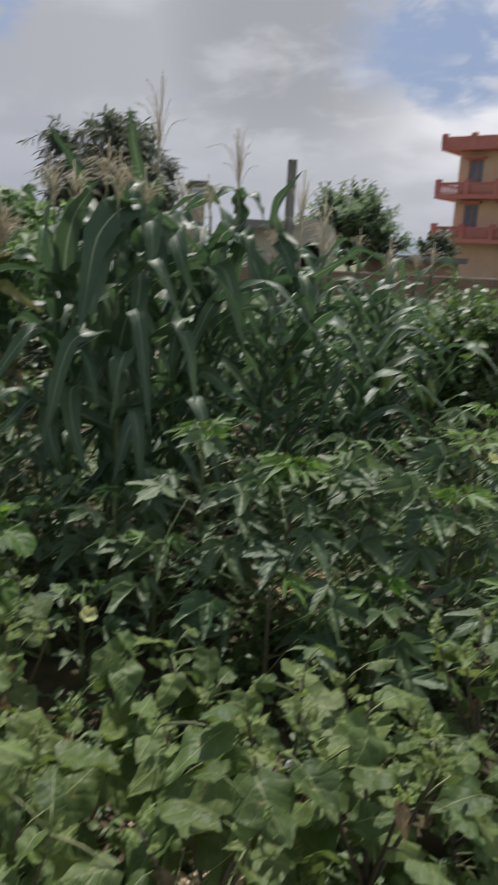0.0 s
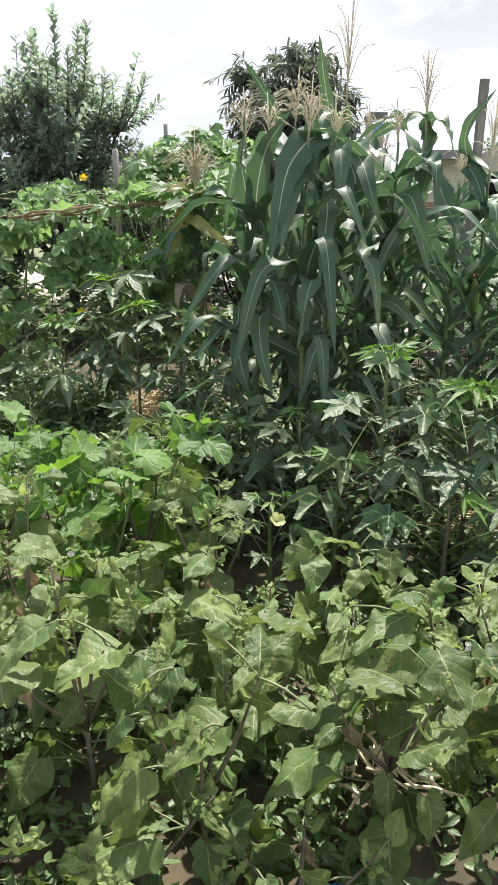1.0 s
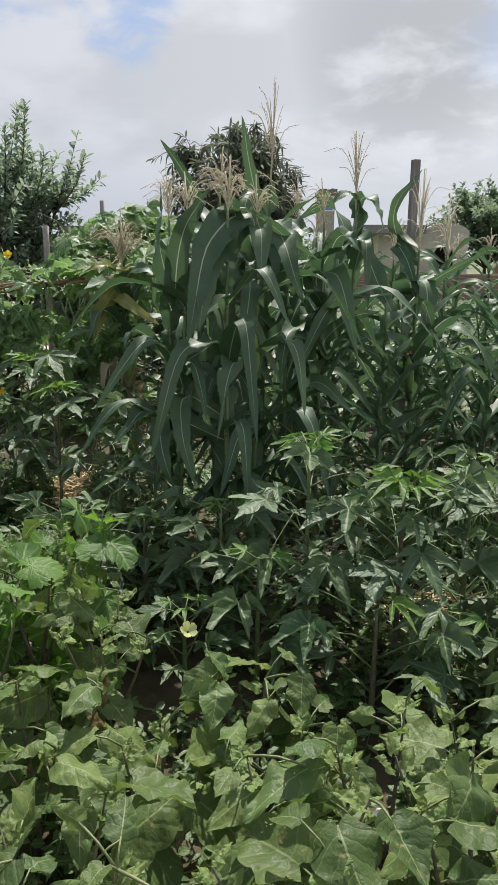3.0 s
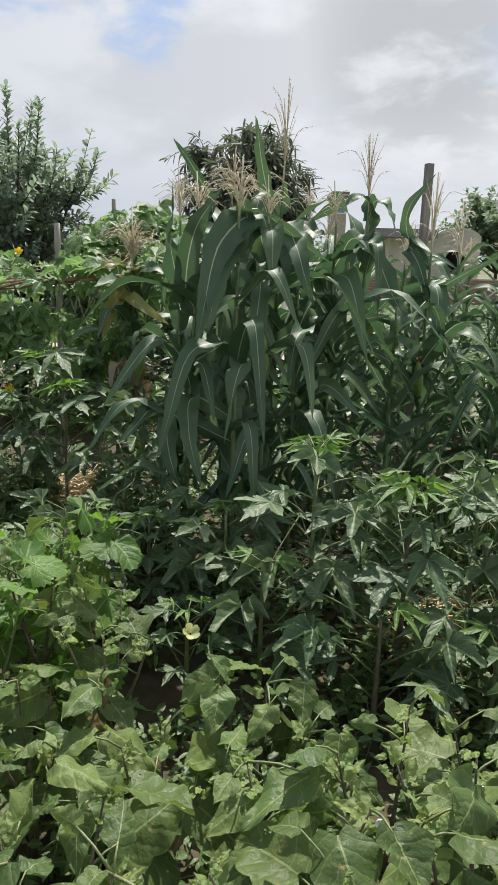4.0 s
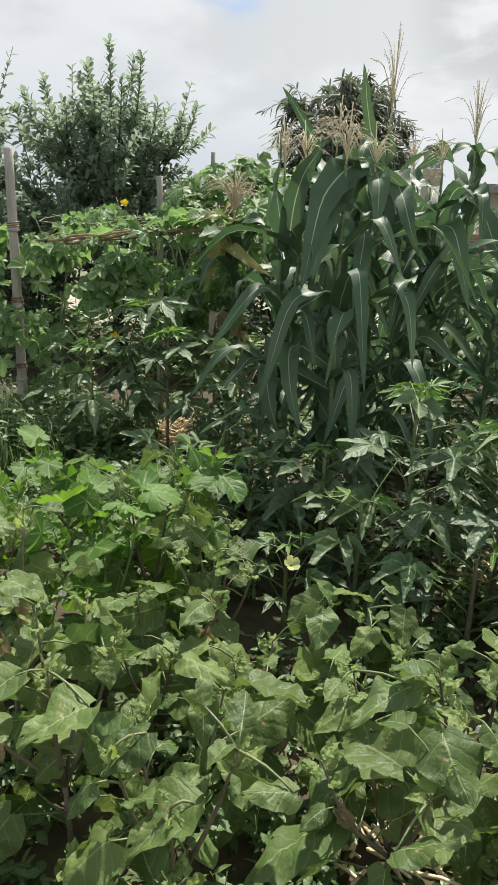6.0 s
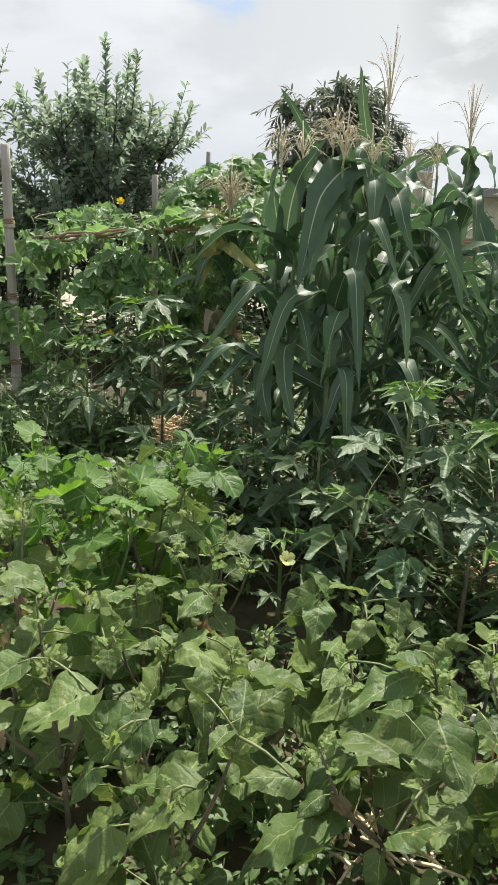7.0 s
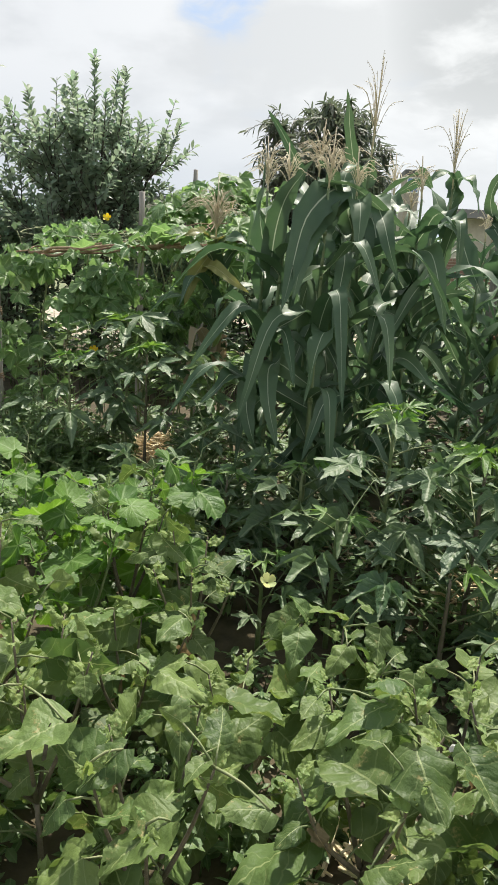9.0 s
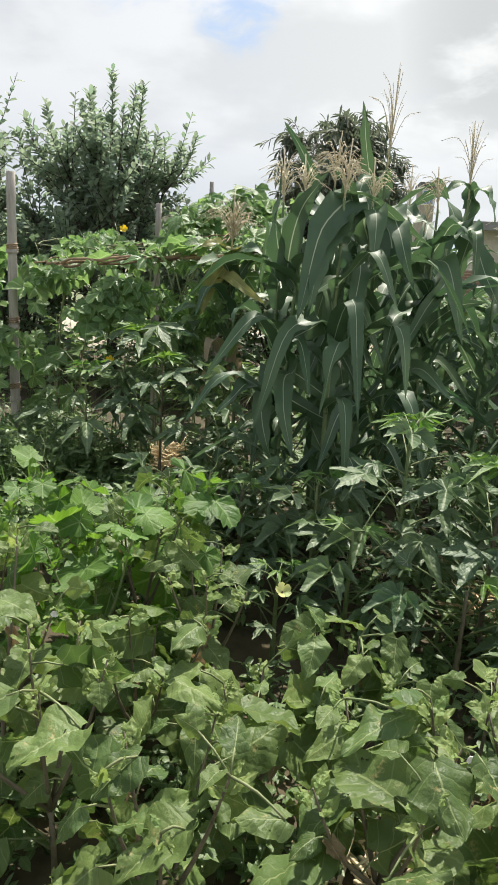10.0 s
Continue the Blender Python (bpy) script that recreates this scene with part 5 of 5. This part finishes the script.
def small_building(x, y, w, d, h, wall, roof, label, windows=(), turn=0, eave=0.3, pane=None):
    root = thing("far_building", pose(x, y, 0, 0, 0, turn), label, "building", "far buildings")
    s = Soup()
    s.box((0, 0, 0), (w, d, h))
    part("wall", s.mesh("wall", wall, True), root)
    r = Soup()
    r.box((-eave, -eave, h), (w + eave, d + eave, h + 0.25))
    part("roof", r.mesh("roof", roof, True), root)
    for wx, wz, ww, wh in windows:
        f = Soup()
        f.box((wx - 0.06, -0.03, wz - 0.06), (wx + ww + 0.06, 0.02, wz + wh + 0.06))
        win = part("window", f.mesh("window", WHITEWASH, True), root)
        p = Soup()
        p.box((wx, -0.04, wz), (wx + ww, -0.032, wz + wh))
        part("pane", p.mesh("pane", pane or GLASS, True), win)
    return root


small_building(3.26, 40.0, 0.70, 3.0, 4.50, MORTAR, CONCRETE, "narrow grey-brown rooftop room with a blue window shutter", [(0.10, 3.72, 0.50, 0.62)], 0, 0.10, BLUE)
small_building(-15.0, 60.0, 4.0, 4.0, 3.2, CREAM, CONCRETE, "small cream house with a grey roof far away", [(1.2, 2.2, 0.9, 1.0)])
small_building(11.4, 33.0, 3.6, 4.0, 1.35, BRICK, CONCRETE, "low brown brick shed with a grey roof", [])
small_building(-2.6, 10.5, 1.1, 0.25, 0.75, CREAM, CREAM, "low cream wall behind the trellis", [])


def brick_wall(x, y, length, height, turn):
    root = thing("brick_wall", pose(x, y, 0, 0, 0, turn), "red-brown brick compound wall behind the maize field", "wall", kind="structure")
    m = Soup()
    m.box((0, 0.012, -0.1), (length, 0.21, height - 0.01))
    part("mortar_core", m.mesh("mortar_core", MORTAR, True), root)
    s = Soup()
    rows, bw, bh = int(height / 0.085), 0.24, 0.075
    for r in range(rows):
        off = 0.12 if r % 2 else 0.0
        for c in range(int(length / 0.25)):
            x0 = c * 0.25 + off
            s.box((x0, 0, r * 0.085 + 0.005), (x0 + bw, 0.22, r * 0.085 + bh))
    part("brickwork", s.mesh("brickwork", BRICK, True), root, "", None, "stuff")


brick_wall(2.6, 24.0, 16.0, 0.98, -4)


# ---- distance ----


def far_hills():
    rnd = random.Random(3)
    verts, faces = [], []
    n = 80
    for i in range(n + 1):
        a = radians(-70 + 140 * i / n)
        d = 1800
        h = 45 + 35 * noise.noise((i * 0.13, 0, 5)) + 12 * noise.noise((i * 0.5, 2, 5))
        verts += [(math.sin(a) * d, math.cos(a) * d, -2), (math.sin(a) * (d + 200), math.cos(a) * (d + 200), max(8, h))]
    for i in range(n):
        faces.append((i * 2, i * 2 + 2, i * 2 + 3, i * 2 + 1))
    tagged(new("backdrop", mesh_of("backdrop", verts, faces, HILL)), "low hazy blue-grey hills on the horizon", "hills", kind="structure")


far_hills()


def far_woods():
    rnd = random.Random(4)
    s = Soup()
    for k in range(130):
        x = rnd.uniform(-60, 60)
        y = rnd.uniform(55, 110)
        if 14 < x * 50 / y < 34:
            continue
        h, r = rnd.uniform(1.8, 3.6), rnd.uniform(1.2, 2.4)
        for j in range(110):
            v = Vector((rnd.gauss(0, 1), rnd.gauss(0, 1), rnd.gauss(0, 1))).normalized()
            p = Vector((x, y, h * 0.55)) + Vector((v.x * r, v.y * r, v.z * h * 0.5)) * rnd.uniform(0.75, 1.05)
            leaf_bits(s, rnd, p, Vector((rnd.uniform(-1, 1), rnd.uniform(-1, 1), rnd.uniform(-0.6, 0.4))), 0.6, 0.45)
    tagged(new("far_woods", s.mesh("far_woods", BROAD)), "hazy line of green trees beyond the fields", "woods", kind="stuff")


far_woods()

# ---- small growth on the ground ----


def scatter(name, count, area, zmax, leaf, mat, label, seed, keep=None):
    rnd = random.Random(seed)
    s = Soup()
    for k in range(count):
        x, y = rnd.uniform(area[0], area[1]), rnd.uniform(area[2], area[3])
        edge = min(x - area[0], area[1] - x, y - area[2], area[3] - y)
        if edge < 0.35 + 0.6 * noise.noise((x * 1.1, y * 1.1, 8)) * rnd.random() or keep and not keep(x, y):   # ragged border
            continue
        h = zmax * rnd.uniform(0.3, 1.0) * (0.6 + 0.6 * noise.noise((x * 1.5, y * 1.5, seed)))
        if h < 0.03:
            continue
        top = Vector((x + rnd.uniform(-0.06, 0.06), y + rnd.uniform(-0.06, 0.06), h))
        s.tube([(x, y, -0.02), top], 0.003, 0.0015, 3)
        for j in range(7):
            f = rnd.uniform(0.35, 1.0)
            p = Vector((x, y, 0)).lerp(top, f)
            a = rnd.uniform(0, 6.283)
            leaf_bits(s, rnd, p, Vector((math.cos(a), math.sin(a), rnd.uniform(-0.4, 0.5))), leaf[0] * rnd.uniform(0.6, 1.2), leaf[1] * rnd.uniform(0.6, 1.2))
    tagged(new(name, s.mesh(name, mat)), label, "weeds", kind="stuff")


scatter("weeds", 2600, (-3.5, -0.35, 2.2, 5.0), 0.5, (0.062, 0.030), WEED, "tangled low green weeds between the vegetable plants", 51, lambda x, y: not (y > 3.1 and abs(x + 0.09 + 0.235 * y) < 0.13))
scatter("weeds", 2100, (-2.3, -0.35, 3.05, 4.65), 0.68, (0.055, 0.028), WEED, "dense bushy weeds at the foot of the trellis", 57, lambda x, y: abs(x + 0.09 + 0.235 * y) > 0.12)
scatter("weeds", 2000, (-1.1, 2.9, 2.0, 5.9), 0.3, (0.06, 0.035), WEED, "sparse low weeds growing under the maize", 52)
scatter("weeds", 2600, (-4.0, 4.5, 5.2, 13.0), 0.95, (0.12, 0.07), WEED, "rank green weeds behind the maize plot", 53, lambda x, y: not (8.6 < y < 12.2 and x < 0.5))
scatter("weeds", 2400, (-1.6, 1.8, 0.45, 2.45), 0.21, (0.045, 0.022), WEED, "small weeds among the eggplants", 54)
scatter("crop_rows", 900, (1.5, 14, 9, 23), 0.75, (0.28, 0.10), BROAD, "green field crops before the brick wall", 55)


def grass(count, area, seed, label):
    rnd = random.Random(seed)
    s = Soup()
    for k in range(count):
        x, y = rnd.uniform(area[0], area[1]), rnd.uniform(area[2], area[3])
        if noise.noise((x * 1.2, y * 1.2, 2)) < -0.1:
            continue
        for j in range(4):
            a, h = rnd.uniform(0, 6.283), rnd.uniform(0.15, 0.42)
            out = Vector((math.cos(a), math.sin(a), 0))
            p = [Vector((x, y, -0.01)), Vector((x, y, 0)) + out * h * 0.2 + Vector((0, 0, h * 0.7)), Vector((x, y, 0)) + out * h * 0.6 + Vector((0, 0, h * 0.85))]
            w = out.cross(Vector((0, 0, 1))) * 0.004
            s.add([p[0] - w, p[0] + w, p[1] - w, p[1] + w, p[2]], [(0, 1, 3, 2), (2, 3, 4)], [(0, 0.2), (0, 0.2), (0.5, 0.2), (0.5, 0.2), (1, 0.2)])
    tagged(new("grass", s.mesh("grass", WEED)), label, "grass", kind="stuff")


grass(1900, (-3.0, -1.05, 2.8, 4.3), 61, "thin green grass blades among the weeds")
grass(500, (0.5, 2.4, 2.2, 4.2), 62, "thin green grass blades under the maize and okra")


def straw_heap(x, y, n, r, label):
    rnd = random.Random(int(x * 100))
    s = Soup()
    for k in range(n):
        a, d = rnd.uniform(0, 6.283), r * math.sqrt(rnd.random())
        p = Vector((x + math.cos(a) * d, y + math.sin(a) * d, 0.03 + 0.14 * (1 - d / r) * rnd.random()))
        b = rnd.uniform(0, 6.283)
        q = p + Vector((math.cos(b), math.sin(b), rnd.uniform(-0.1, 0.25))) * rnd.uniform(0.06, 0.16)
        s.tube([p, p.lerp(q, 0.5) + Vector((0, 0, 0.01)), q], 0.0055, 0.003, 4)
    tagged(new("straw", s.mesh("straw", STRAW)), label, "straw", kind="stuff")


straw_heap(-1.09, 4.36, 700, 0.24, "pale dry straw heaped on the soil")
straw_heap(0.28, 3.25, 200, 0.3, "scattered pale dry straw under the maize")
straw_heap(0.75, 2.75, 200, 0.3, "scattered pale dry straw under the okra")
straw_heap(0.10, 1.30, 60, 0.13, "scattered dry straw on the soil under the eggplants")

def dry_branch(x, y, seed, label):
    rnd = random.Random(seed)
    s = Soup()
    for k in range(7):
        a = rnd.uniform(-0.5, 0.5)
        r = rnd.uniform(0.3, 0.6)
        p0 = Vector((rnd.uniform(-0.1, 0.1), rnd.uniform(-0.1, 0.1), 0))
        top = p0 + Vector((math.cos(a) * r * 0.5, math.sin(a) * r * 0.3, r * rnd.uniform(0.25, 0.5)))
        end = p0 + Vector((math.cos(a) * r, math.sin(a) * r * 0.6, rnd.uniform(0.1, 0.3) * r))
        s.tube(spline([p0, top, end], 8), 0.005, 0.002, 5)
    ob = new("dry_branch", s.mesh("dry_branch", TWIG))
    ob.matrix_basis = pose(x, y, 0)
    tagged(ob, label, "branch", "dry branches")


dry_branch(-1.95, 4.15, 1, "brown dry branch arching over the weeds")
dry_branch(-1.75, 3.9, 2, "brown dry branch arching over the weeds")

cap = Soup()
cap.tube([(0, 0, 0), (0, 0, 0.012), (0, 0, 0.02)], 0.016, 0.012, 12)
bottle_cap = new("plastic_cap", cap.mesh("plastic_cap", BLUE_PLASTIC))
bottle_cap.matrix_basis = pose(-0.03, 0.95, 0.03, 15, 10, 0)
tagged(bottle_cap, "small blue plastic cap lying on the soil", "litter")
